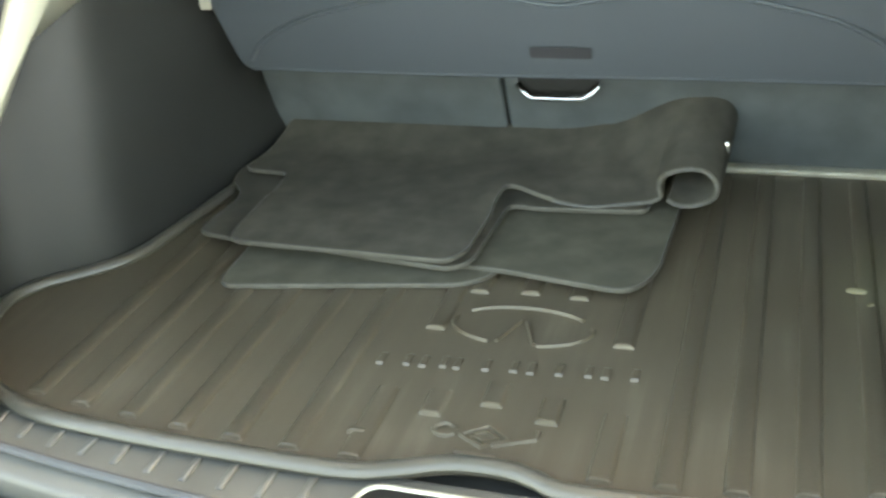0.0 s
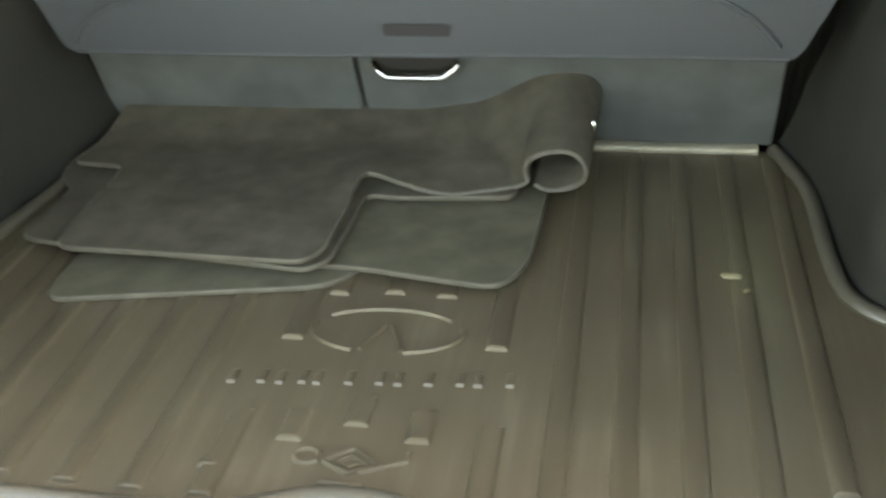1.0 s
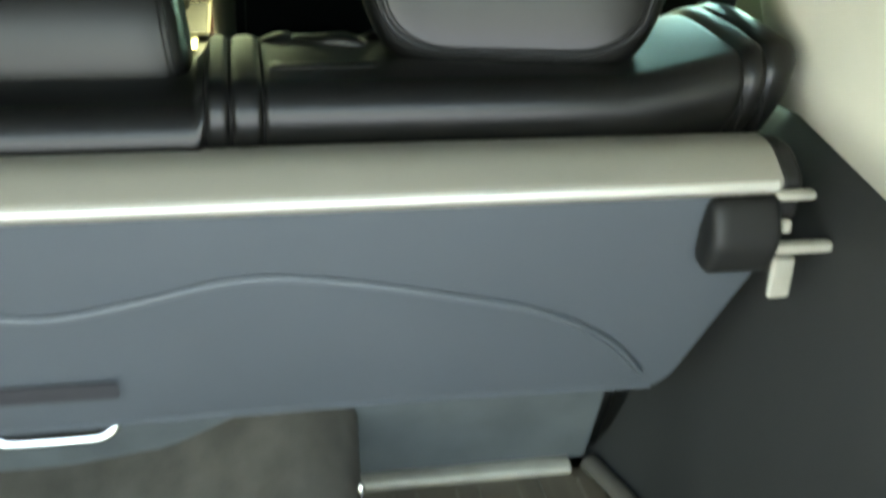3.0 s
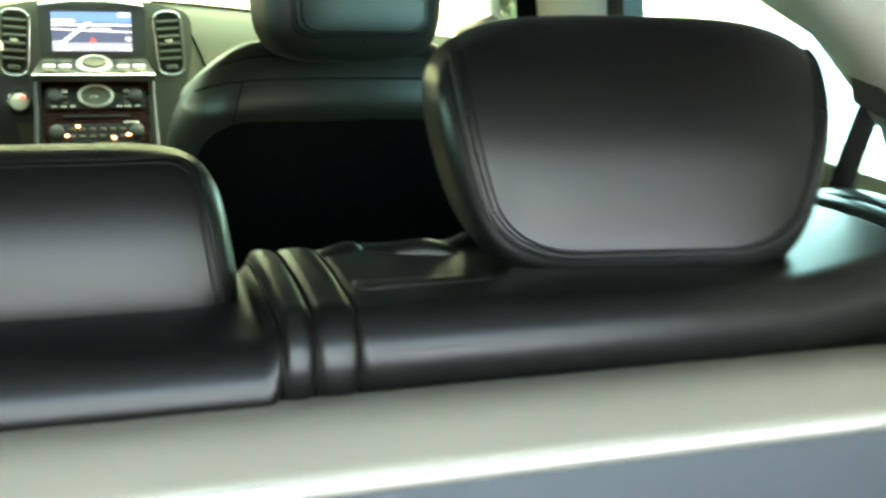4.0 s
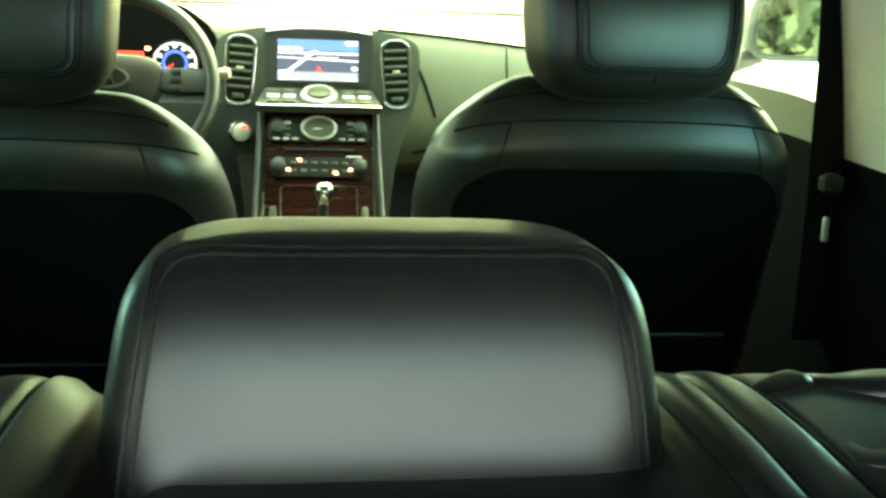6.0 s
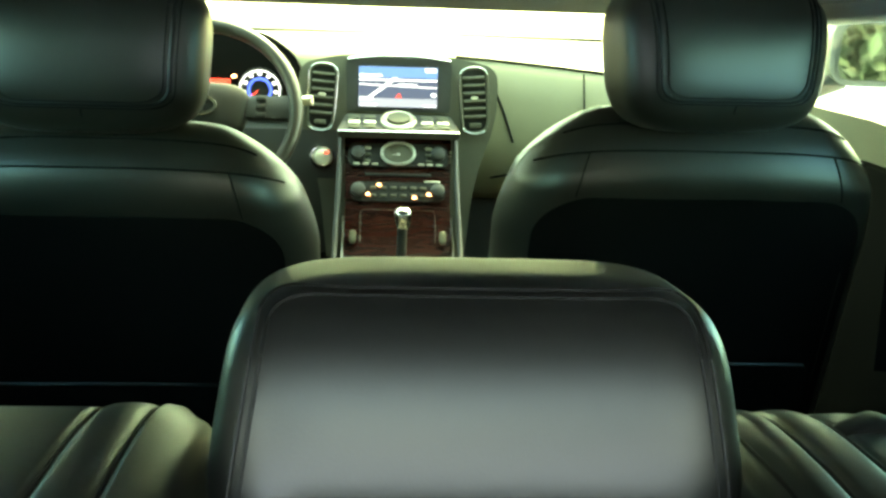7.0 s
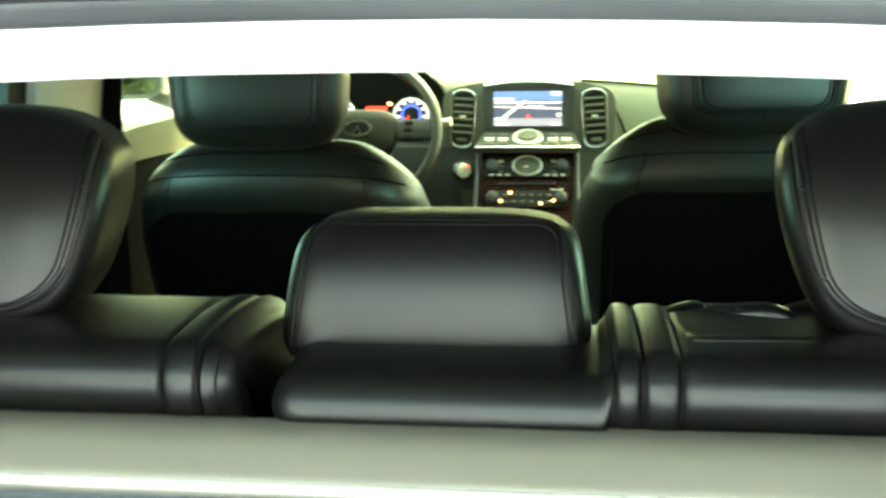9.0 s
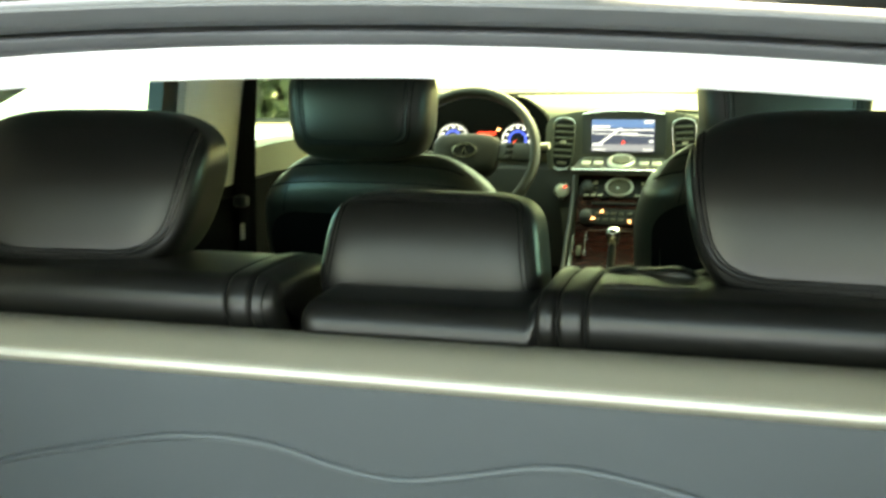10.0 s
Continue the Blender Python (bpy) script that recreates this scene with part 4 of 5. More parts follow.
def front_seat(label, cx, top, brow):
    t = thing("car_seat", label, "car seat", "front seats")
    half, r = 0.250, 0.080
    d = top - 0.655
    prof = fillet([(0.875, -0.02 + d), (0.688, 0.505 + d), (0.6588, 0.562 + d), (0.6588 + brow, 0.604 + d), (0.690, 0.651 + d), (0.735, 0.657 + d), (0.80, 0.640 + d), (0.98, 0.05 + d)], [0.03, 0.06, 0.018, 0.03, 0.035, 0.04, 0.06, 0.05], 8)

    def bend(x, y, z):
        u = (x - cx) / half
        f = max(0.0, (z - 0.45 - d) / 0.20)
        k = 1.0 - 0.25 * f ** 2.5
        return (cx + u * half * k, y + 0.030 * abs(u) ** 3, z - 0.018 * abs(u) ** 3 * min(1.0, f))

    def inset(x):
        e = min(r, half - abs(x - cx))
        return r * (1 - math.sqrt(max(0.0, 1 - (1 - e / r) ** 2))) if e < r else 0.0

    def on_back(u, z, lift=0.0):
        """A point on the rear skin at width u from the middle and profile height z."""
        y, zz, q = polyline_at(prof, z + d)
        i = inset(cx + u) - lift
        return bend(cx + u, y - q.x * i, zz - q.y * i)

    part("backrest", bolster(prof, cx - half, cx + half, r, 10, bend, None, 36), LEATHER_LIFTED, t, "black leather backrest", 70)
    for z, w in ((0.634, 0.215), (0.602, 0.234)):
        part("seam", tube([on_back(-w + 2 * w * k / 40, z, 0.0002) for k in range(41)], 0.0014, 6), SEAM, t, "stitched seam")
    for s in (-1, 1):
        part("seam", tube([on_back(s * 0.170, 0.601 - 0.055 * k / 8, 0.0002) for k in range(9)], 0.0012, 6), SEAM, t, "stitched seam")

    def skin(x0, x1, z0, z1, corner, lift, thick):
        """A panel laid over the rear skin, with rounded upper corners."""
        rows = []
        for i in range(21):
            z = z0 + (z1 - corner - z0) * i / 10 if i <= 10 else z1 - corner * (1 - math.sin(math.pi / 2 * (i - 10) / 10))
            over = max(0.0, z - (z1 - corner)) / corner
            pull = corner * (1 - math.sqrt(max(0.0, 1 - over * over)))
            a, b = x0 + pull, x1 - pull
            outer = [on_back(a + (b - a) * k / 14, z, lift) for k in range(15)]
            inner = [on_back(a + (b - a) * k / 14, z, lift - thick) for k in range(15)]
            rows.append(outer + list(reversed(inner)))
        return rings(rows)

    panel = part("back_panel", skin(-0.210, 0.210, 0.02, 0.545, 0.06, 0.002, 0.012), MAT_BLACK, t, "black cloth back panel", 50)
    part("map_pocket", skin(-0.180, 0.180, 0.03, 0.318, 0.02, 0.012, 0.010), MAT_BLACK, panel, "black map pocket", 50)
    part("pocket_edge", tube([on_back(-0.168 + 0.336 * k / 20, 0.320 + 0.004 * (1 - (k / 10 - 1) ** 2), 0.012) for k in range(21)], 0.0022, 6), PIPING, panel, "elastic top edge of the pocket")
    part("base", bolster(fillet([(0.72, -0.30), (0.74, -0.08), (1.20, -0.05), (1.26, -0.10), (1.24, -0.30)], 0.04, 5), cx - 0.25, cx + 0.25, 0.05, 5), LEATHER_LIFTED, t, "seat cushion")
    return t


front_seat("black leather driver seat seen from behind", -0.365, 0.624, -0.003)
front_seat("black leather passenger seat seen from behind", 0.355, 0.658, 0.006)


def front_hr(x, y, z):
    u = (z / 0.088 + 1) / 2
    k = 0.90 + 0.10 * u
    q = 2 * u - 1
    return (x * k, y * (1 - 0.3 * q * q), z)


fh = (0.142, 0.058, 0.088)
for x, zb, yb in ((-0.375, 0.632, 0.70), (0.353, 0.650, 0.70)):
    turn = pose(0, 0, 0, -3, 0, 14) if x > 0 else pose(0, 0, 0, 2, 0, 0)
    hr = headrest("black leather front headrest with a stitched lower edge", x, yb - 0.01, zb + 0.064, fh, front_hr, LEATHER_LIFTED, "front headrests", 0.04, 0.5, 0.50, turn)
    at = Matrix.Translation((x, yb - 0.01, zb + 0.064)) @ turn

    def on_pad(u, v, lift=0.0005):
        px, pz = fh[0] * u, fh[2] * v
        return front_hr(px, on_super(fh, 0.5, 0.50, px, pz) - lift, pz)

    for k, rad, mat in ((1.0, 0.0024, PIPING), (0.93, 0.0010, SEAM), (1.06, 0.0010, SEAM)):
        path = dense(fillet([(-0.76 * k, 0.90), (-0.74 * k, -0.60 * k), (0.74 * k, -0.60 * k), (0.76 * k, 0.90)], [0, 0.25, 0.25, 0], 8))
        part("piping" if mat is PIPING else "seam", moved(tube([on_pad(u, v) for u, v in path], rad, 8), at), mat, hr, "raised piped edge" if mat is PIPING else "stitched seam")
    part("seam", moved(tube([on_pad(0.0, -0.60 - 0.03 * j) for j in range(6)], 0.0010, 6), at), SEAM, hr, "short stitched join")

# ---- seat belts ----
for s in (-1, 1):
    b = thing("front_seat_belt", "black seat belt hanging at the centre pillar", "seat belt", "front seat belts")
    part("webbing", tube([(s * 0.682, 0.828, 0.80), (s * 0.680, 0.812, 0.66), (s * 0.675, 0.795, 0.50), (s * 0.67, 0.79, 0.30)], 0.02, 8, flat=(0.030, 0.003)), BELT, b)
    part("slider", block(*sorted((s * 0.645, s * 0.672)), 0.745, 0.775, 0.509, 0.536, 0.006), BLACK, b, "black belt guide")
    part("tongue", block(*sorted((s * 0.645, s * 0.655)), 0.745, 0.750, 0.447, 0.480, 0.003), SATIN, b, "bright metal tongue")
    r = thing("rear_seat_belt", "black rear seat belt at the quarter trim", "seat belt", "rear seat belts")
    part("webbing", tube([(s * 0.612, -0.072, 0.650), (s * 0.606, -0.055, 0.59), (s * 0.60, -0.03, 0.50)], 0.02, 8, flat=(0.013, 0.002)), BELT, r)
    part("guide", rings([[(s * x, y, z) for y, z in fillet([(-0.128, 0.612), (-0.060, 0.628), (-0.048, 0.668), (-0.064, 0.664)], 0.004, 3)] for x in (0.595, 0.622)]), BLACK, r, "black belt guide")

# ---- dashboard ----
dash = thing("dashboard", "olive grey dashboard with a lit screen and gauges", "dashboard")


def dash_top(x):
    return 0.722 - 0.045 * max(0.0, (x - 0.12) / 0.5) ** 1.2 if x > 0.12 else 0.722 + 0.006 * min(1.0, max(0.0, -x / 0.3))


rows = []
for k in range(29):
    x = -0.70 + 1.40 * k / 28
    zt = dash_top(x)
    rows.append([(x, 2.02, 0.55), (x, 2.02, 0.768 - 0.012 * abs(x)), (x, 1.86, zt * 0.4 + 0.457), (x, 1.72, zt + 0.008), (x, 1.665, zt - 0.006), (x, 1.645, zt - 0.03), (x, 1.635, zt - 0.08), (x, 1.622, 0.55), (x, 1.636, 0.49), (x, 1.668, 0.44), (x, 1.72, 0.41), (x, 1.95, 0.40)])
part("body", rings(rows), DASH, dash, "grained soft dashboard", 50)
part("glove_seam", tube([(0.388, 1.634, 0.685), (0.392, 1.629, 0.61), (0.400, 1.621, 0.55)], 0.002, 6), SEAM, dash, "panel gap")
part("glove_edge", tube(smooth_line([(0.20, 1.652, 0.462), (0.27, 1.646, 0.474), (0.40, 1.643, 0.480), (0.60, 1.643, 0.480)], 4), 0.0028, 6), SEAM, dash, "upper edge of the glove box")
part("dash_seam", tube(smooth_line([(0.190, 1.633, 0.672), (0.205, 1.631, 0.640), (0.222, 1.627, 0.60), (0.242, 1.618, 0.54)], 5), 0.0026, 6), SEAM, dash, "panel gap")
part("top_seam", tube([(x, 1.66, dash_top(x) - 0.008) for x in (0.12, 0.2, 0.3, 0.4, 0.5, 0.6, 0.69)], 0.003, 6), SEAM, dash, "panel gap")

# centre stack
stack = thing("centre_stack", "grey centre stack with dark red wood panel and controls", "centre console")
rows = []
for y, w, z in ((1.66, 0.205, 0.712), (1.575, 0.200, 0.712)):
    rows.append([(x, y, zz) for x, zz in fillet([(-w, z - 0.02), (-w * 0.55, z), (w * 0.55, z), (w, z - 0.02), (w + 0.002, z - 0.12), (0.158, 0.46), (0.142, 0.30), (-0.142, 0.30), (-0.158, 0.46), (-w - 0.002, z - 0.12)], [0.03, 0.03, 0.03, 0.03, 0.06, 0.06, 0, 0, 0.06, 0.06], 4)])
part("housing", rings(rows), CONSOLE, stack, "grey moulded housing")
part("screen_hood", rings([[(x, y, z) for x, z in fillet([(-0.104, 0.600), (-0.106, 0.700), (-0.06, 0.709), (0.06, 0.709), (0.106, 0.700), (0.104, 0.600)], 0.006, 3)] for y in (1.578, 1.570)]), DASH_DARK, stack, "dark screen surround")
part("chrome_brow", tube(smooth_line([(-0.102, 1.560, 0.703), (-0.05, 1.556, 0.710), (0, 1.555, 0.712), (0.05, 1.556, 0.710), (0.102, 1.560, 0.703)], 5), 0.004, 8, flat=(0.006, 0.0035)), CHROME, stack, "bright brow strip")

screen = thing("navigation_screen", "lit navigation screen showing a map", "screen")
YS = 1.566


def on_screen(name, poly, material, depth, label=""):
    part(name, rings([[(x, YS - depth, z) for x, z in poly], [(x, YS - depth - 0.0008, z) for x, z in poly]]), material, screen, label, 0)


def rect(x0, x1, z0, z1):
    return [(x0, z0), (x1, z0), (x1, z1), (x0, z1)]


on_screen("display", rect(-0.081, 0.078, 0.609, 0.690), SCREEN_DARK, 0.0, "dark navy map ground")
on_screen("sky_band", rect(-0.080, 0.077, 0.668, 0.689), SCREEN_BLUE, 0.0015, "blue band at the top")
on_screen("foot_band", rect(-0.080, 0.077, 0.610, 0.627), SCREEN_GREY, 0.0015, "grey band at the foot")
on_screen("road", [(-0.064, 0.628), (-0.054, 0.628), (-0.002, 0.668), (-0.012, 0.668)], SCREEN_WHITE, 0.003, "white road")
on_screen("road", rect(-0.080, 0.077, 0.6615, 0.665), SCREEN_WHITE, 0.003, "white road")
on_screen("road", [(-0.080, 0.653), (0.077, 0.648), (0.077, 0.6505), (-0.080, 0.6555)], SCREEN_WHITE, 0.003, "white road")
on_screen("writing", rect(-0.079, -0.034, 0.669, 0.674), SCREEN_WHITE, 0.003, "white bar of writing")
on_screen("writing", rect(-0.004, 0.036, 0.651, 0.656), SCREEN_WHITE, 0.0042, "white bar of writing")
on_screen("clock_box", rect(0.052, 0.075, 0.680, 0.688), SCREEN_WHITE, 0.003, "white clock box")
on_screen("badge", ellipse(0.070, 0.635, 0.006, 0.004, 12), SCREEN_WHITE, 0.003, "white round badge")
on_screen("writing", rect(-0.078, -0.052, 0.624, 0.629), SCREEN_WHITE, 0.003, "white bar of writing")
on_screen("writing", rect(-0.076, -0.044, 0.612, 0.615), SCREEN_WHITE, 0.003, "white bar of writing")
on_screen("writing", rect(0.050, 0.075, 0.612, 0.615), SCREEN_WHITE, 0.003, "white bar of writing")
on_screen("position_mark", [(-0.006, 0.629), (0.006, 0.629), (0.0, 0.638)], RED_GLOW, 0.003, "red position arrow")

keys = thing("screen_keypad", "silver keypad with a round knob under the screen", "keypad")
KP = Matrix.Translation((0, 1.532, 0.581)) @ pose(0, 0, 0, 24, 0, 0)
part("tray", moved(slab(fillet([(-0.122, -0.046), (0.122, -0.046), (0.104, 0.034), (-0.104, 0.034)], 0.008, 3), -0.012, 0.0), KP), DASH_DARK, keys, "dark grey tray")
part("edge", moved(block(-0.118, 0.118, -0.046, -0.040, 0.0, 0.004, 0.001), KP), CHROME, keys, "bright front edge")
for i in range(3):
    for x in (-0.088, -0.057, 0.057, 0.088):
        part("button", moved(block(x - 0.012, x + 0.012, -0.030 + 0.020 * i, -0.016 + 0.020 * i, 0.0, 0.004, 0.0015), KP), SATIN if i == 1 else CONSOLE, keys, "flat button")
part("knob", moved(rings([[(r * math.cos(a * math.pi / 14), r * math.sin(a * math.pi / 14), z) for a in range(28)] for r, z in ((0.036, 0), (0.036, 0.006), (0.031, 0.010), (0.026, 0.007))]), KP), SATIN, keys, "round satin ring")
part("knob_top", moved(rings([[(r * math.cos(a * math.pi / 14), r * math.sin(a * math.pi / 14), z) for a in range(28)] for r, z in ((0.024, 0.004), (0.023, 0.012), (0.015, 0.014))]), KP), CONSOLE, keys, "grey knob")

# wood panel, leaning: from below the keypad towards the gear lever
WOODP = ((1.535, 0.560), (1.50, 0.49), (1.465, 0.43), (1.435, 0.385), (1.398, 0.325), (1.35, 0.290), (1.10, 0.275))
rows = []
for i, (y, z) in enumerate(WOODP):
    w = (0.106, 0.104, 0.102, 0.102, 0.103, 0.104, 0.106)[i]
    rows.append([(-w, y, z), (-w * 0.5, y - 0.004, z + 0.003), (w * 0.5, y - 0.004, z + 0.003), (w, y, z), (w, y + 0.05, z - 0.05), (-w, y + 0.05, z - 0.05)])
part("wood_panel", rings(rows), WOOD, stack, "dark red glossy wood panel")
for s in (-1, 1):
    part("side_rail", tube([(s * (0.112 + 0.002 * i), y - 0.003, z + 0.002) for i, (y, z) in enumerate(WOODP)], 0.008, 8, flat=(0.006, 0.009)), DASH_DARK, stack, "dark grey side rail")
    part("chrome_rail", tube([(s * 0.105, 1.44, 0.404), (s * 0.106, 1.394, 0.332), (s * 0.107, 1.345, 0.297), (s * 0.108, 1.12, 0.282)], 0.003, 6), CHROME, stack, "bright rail")


def panel_m(v):
    """A spot on the leaning wood panel, v metres down from its top edge; its z axis faces the rear."""
    run = 0.0
    for (y0, z0), (y1, z1) in zip(WOODP, WOODP[1:]):
        d = math.hypot(y1 - y0, z1 - z0)
        if v <= run + d:
            f = (v - run) / d
            tilt = math.degrees(math.atan2(z0 - z1, y0 - y1))
            return Matrix.Translation((0, y0 + (y1 - y0) * f - 0.004, z0 + (z1 - z0) * f + 0.003)) @ pose(0, 0, 0, tilt, 0, 0)
        run += d


def disc(rads, m):
    return moved(rings([[(r * math.cos(a * math.pi / 14) * k, r * math.sin(a * math.pi / 14), z) for a in range(28)] for r, z, k in rads]), m)


radio = thing("radio_panel", "dark radio panel with an oval analogue clock", "radio")
RM = panel_m(0.050)
part("panel", moved(slab(fillet([(-0.098, -0.026), (0.098, -0.026), (0.098, 0.022), (-0.098, 0.022)], 0.015, 4), 0.001, 0.006), RM), BLACK, radio)
part("clock_ring", disc([(0.025, 0.004, 1.4), (0.025, 0.012, 1.4), (0.0215, 0.014, 1.4), (0.020, 0.008, 1.4)], RM), PEARL, radio, "bright oval clock ring")
part("clock_face", disc([(0.021, 0.006, 1.4), (0.0205, 0.0095, 1.4)], RM), CONSOLE, radio, "grey clock face")
part("clock_hand", moved(join(block(-0.012, 0.0, -0.0005, 0.001, 0.0098, 0.0105, 0.0002), block(-0.004, 0.004, -0.004, -0.002, 0.0098, 0.0105, 0.0002)), RM @ pose(0, 0, 0, 0, 0, 20)), CHROME, radio, "bright clock hands")
for s in (-1, 1):
    part("knob", disc([(0.014, 0.004, 1), (0.0135, 0.016, 1), (0.010, 0.018, 1)], RM @ Matrix.Translation((s * 0.078, 0.0, 0))), DASH_DARK, radio, "grey round knob")
    for k in range(3):
        part("button", moved(block(s * 0.060 - 0.006, s * 0.060 + 0.006, 0.008 - 0.013 * k, 0.014 - 0.013 * k, 0.005, 0.009, 0.001), RM), SATIN if k == 0 else CONSOLE, radio, "small button")
    for k in range(3):
        part("preset", moved(block(s * (0.045 + 0.018 * k) - 0.006, s * (0.045 + 0.018 * k) + 0.006, -0.024, -0.020, 0.005, 0.008, 0.001), RM), SATIN, radio, "small satin button")
SM = panel_m(0.093)
part("disc_slot", moved(block(-0.065, 0.065, -0.003, 0.003, 0.001, 0.004, 0.001), SM), BLACK, radio, "black disc slot")
part("logo_bar", moved(block(0.052, 0.082, -0.016, -0.012, 0.001, 0.004, 0.001), SM), SATIN, radio, "plain bright bar")

climate = thing("climate_panel", "dark climate panel with lit amber buttons", "climate control")
CM = panel_m(0.130)
part("panel", moved(slab(fillet([(-0.092, -0.020), (0.092, -0.020), (0.092, 0.020), (-0.092, 0.020)], 0.018, 5), 0.001, 0.006), CM), BLACK, climate)
for s in (-1, 1):
    part("knob", disc([(0.014, 0.004, 1), (0.0135, 0.014, 1), (0.010, 0.016, 1)], CM @ Matrix.Translation((s * 0.077, 0.002, 0))), DASH_DARK, climate, "grey round knob")
for i in range(2):
    for k in range(6):
        part("button", moved(block(-0.054 + 0.0195 * k, -0.042 + 0.0195 * k, -0.012 + 0.016 * i, -0.006 + 0.016 * i, 0.005, 0.009, 0.001), CM), CONSOLE, climate, "small grey button")
for x, y in ((-0.037, 0.012), (-0.058, -0.008), (0.032, -0.014), (0.060, -0.007)):
    part("lamp", moved(cushion((0.0045, 0.003, 0.002), 0.8, 0.8, 12, 6, lambda a, b, c: (a, b, c + 0.010)), CM @ Matrix.Translation((x, y, 0))), ORANGE_GLOW, climate, "lit amber lamp")

# pocket door lines and gear lever
part("pocket_door", moved(tube([(-0.072, -0.03, 0.002), (-0.072, 0.03, 0.002), (-0.066, 0.036, 0.002), (0.066, 0.036, 0.002), (0.072, 0.03, 0.002), (0.072, -0.03, 0.002)], 0.0014, 6), panel_m(0.205)), CHROME, stack, "bright outline of the pocket door")
for s in (-1, 1):
    part("pocket_pull", moved(cushion((0.007, 0.014, 0.004), 0.6, 0.7, 20, 8), panel_m(0.226) @ Matrix.Translation((s * 0.086, 0, 0.003))), CONSOLE, stack, "small grey pull")
lever = thing("gear_lever", "gear lever with a bright metal knob", "gear lever")
part("gaiter", moved(cushion((0.045, 0.06, 0.03), 0.6, 0.6, 24, 10), Matrix.Translation((0.004, 1.30, 0.300))), BLACK, lever, "black gaiter")
part("shaft", tube([(0.004, 1.30, 0.305), (0.006, 1.335, 0.40)], 0.009, 10), BLACK, lever)
part("knob", moved(cushion((0.0155, 0.020, 0.027), 0.8, 0.8, 24, 14, lambda x, y, z: (x * (1 + 0.45 * z / 0.029), y * (1 + 0.3 * z / 0.029), z)), Matrix.Translation((0.007, 1.342, 0.412))), CHROME, lever, "bright knob")
part("shift_plate", bolster(fillet([(1.06, 0.270), (1.06, 0.283), (1.325, 0.297), (1.325, 0.280)], 0.004, 3), -0.092, 0.092, 0.01, 3), BLACK, stack, "black plate round the gear lever")
part("plate_edge", tube([(-0.090, 1.065, 0.284), (-0.090, 1.32, 0.298), (0.090, 1.32, 0.298), (0.090, 1.065, 0.284)], 0.0022, 6, True), SATIN, stack, "satin edge round the plate")
cup = thing("centre_console", "dark centre console between the front seats", "centre console")
part("body", bolster(fillet([(0.70, -0.30), (0.72, 0.25), (0.98, 0.262), (1.06, 0.270), (1.40, 0.285), (1.45, -0.30)], 0.02, 4), -0.115, 0.115, 0.02, 4), DASH_DARK, cup)
part("plate", moved(block(-0.07, 0.07, 0.98, 1.075, 0.0, 0.006, 0.002), Matrix.Translation((0, 0, 0.272))), SATIN, cup, "satin switch plate")

# vents
def vent(side):
    t = thing("air_vent", "tall rounded air vent with a bright ring", "air vent", "dashboard air vents")
    cx = side * 0.153
    m = Matrix.Translation((cx, 1.566, 0.628)) @ pose(0, 0, 0, 0, side * -4, 0)
    out = fillet([(-0.026, -0.066), (0.026, -0.066), (0.028, 0.064), (-0.028, 0.064)], 0.025, 6)
    part("well", moved(rings([[(x, 0.006, z) for x, z in out], [(x, 0.001, z) for x, z in out]]), m), BLACK, t, "black well")
    part("ring", moved(tube([(x, -0.002, z) for x, z in out], 0.0032, 8, True), m), CONSOLE, t, "grey ring")
    part("bright_edge", moved(tube([(x * 1.06, -0.004, z * 1.02) for x, z in out], 0.0012, 6, True), m), CHROME, t, "thin bright edge")
    for k in range(6):
        z = -0.033 + 0.0155 * k
        part("slat", moved(block(-0.022, 0.022, -0.004, 0.004, -0.0022, 0.0022, 0.001), m @ Matrix.Translation((0, -0.002, z)) @ pose(0, 0, 0, 25, 0, 0)), CONSOLE, t, "grey slat")
    part("tab", moved(block(-0.007, 0.007, -0.010, -0.002, -0.003, 0.003, 0.001), m @ Matrix.Translation((0, 0, 0.004))), SATIN, t, "satin tab")
    part("dial", moved(block(-0.012, 0.012, -0.006, 0.0, -0.005, 0.005, 0.002), m @ Matrix.Translation((0, 0, -0.051))), CONSOLE, t, "small dial")


vent(-1)
vent(1)

start = thing("start_button", "round start button with a bright ring", "button")
SB = Matrix.Translation((-0.150, 1.545, 0.508)) @ pose(0, 0, 0, 75, 0, 0)
part("bezel", disc([(0.024, -0.03, 1), (0.024, 0.0, 1), (0.020, 0.004, 1), (0.018, 0.0, 1)], SB), CHROME, start, "bright ring")
part("cap", disc([(0.017, -0.01, 1), (0.0165, 0.002, 1), (0.012, 0.004, 1)], SB), SATIN, start, "satin cap")
part("lamp", moved(block(0.002, 0.012, 0.006, 0.012, 0.003, 0.0055, 0.001), SB), RED_GLOW, start, "red lamp")
part("knee_panel", rings([[(x, y, z) for y, z in ((1.64, 0.58), (1.575, 0.56), (1.57, 0.48), (1.62, 0.30), (1.70, 0.30))] for x in (-0.66, -0.40, -0.118)]), DASH_DARK, dash, "dark lower panel")

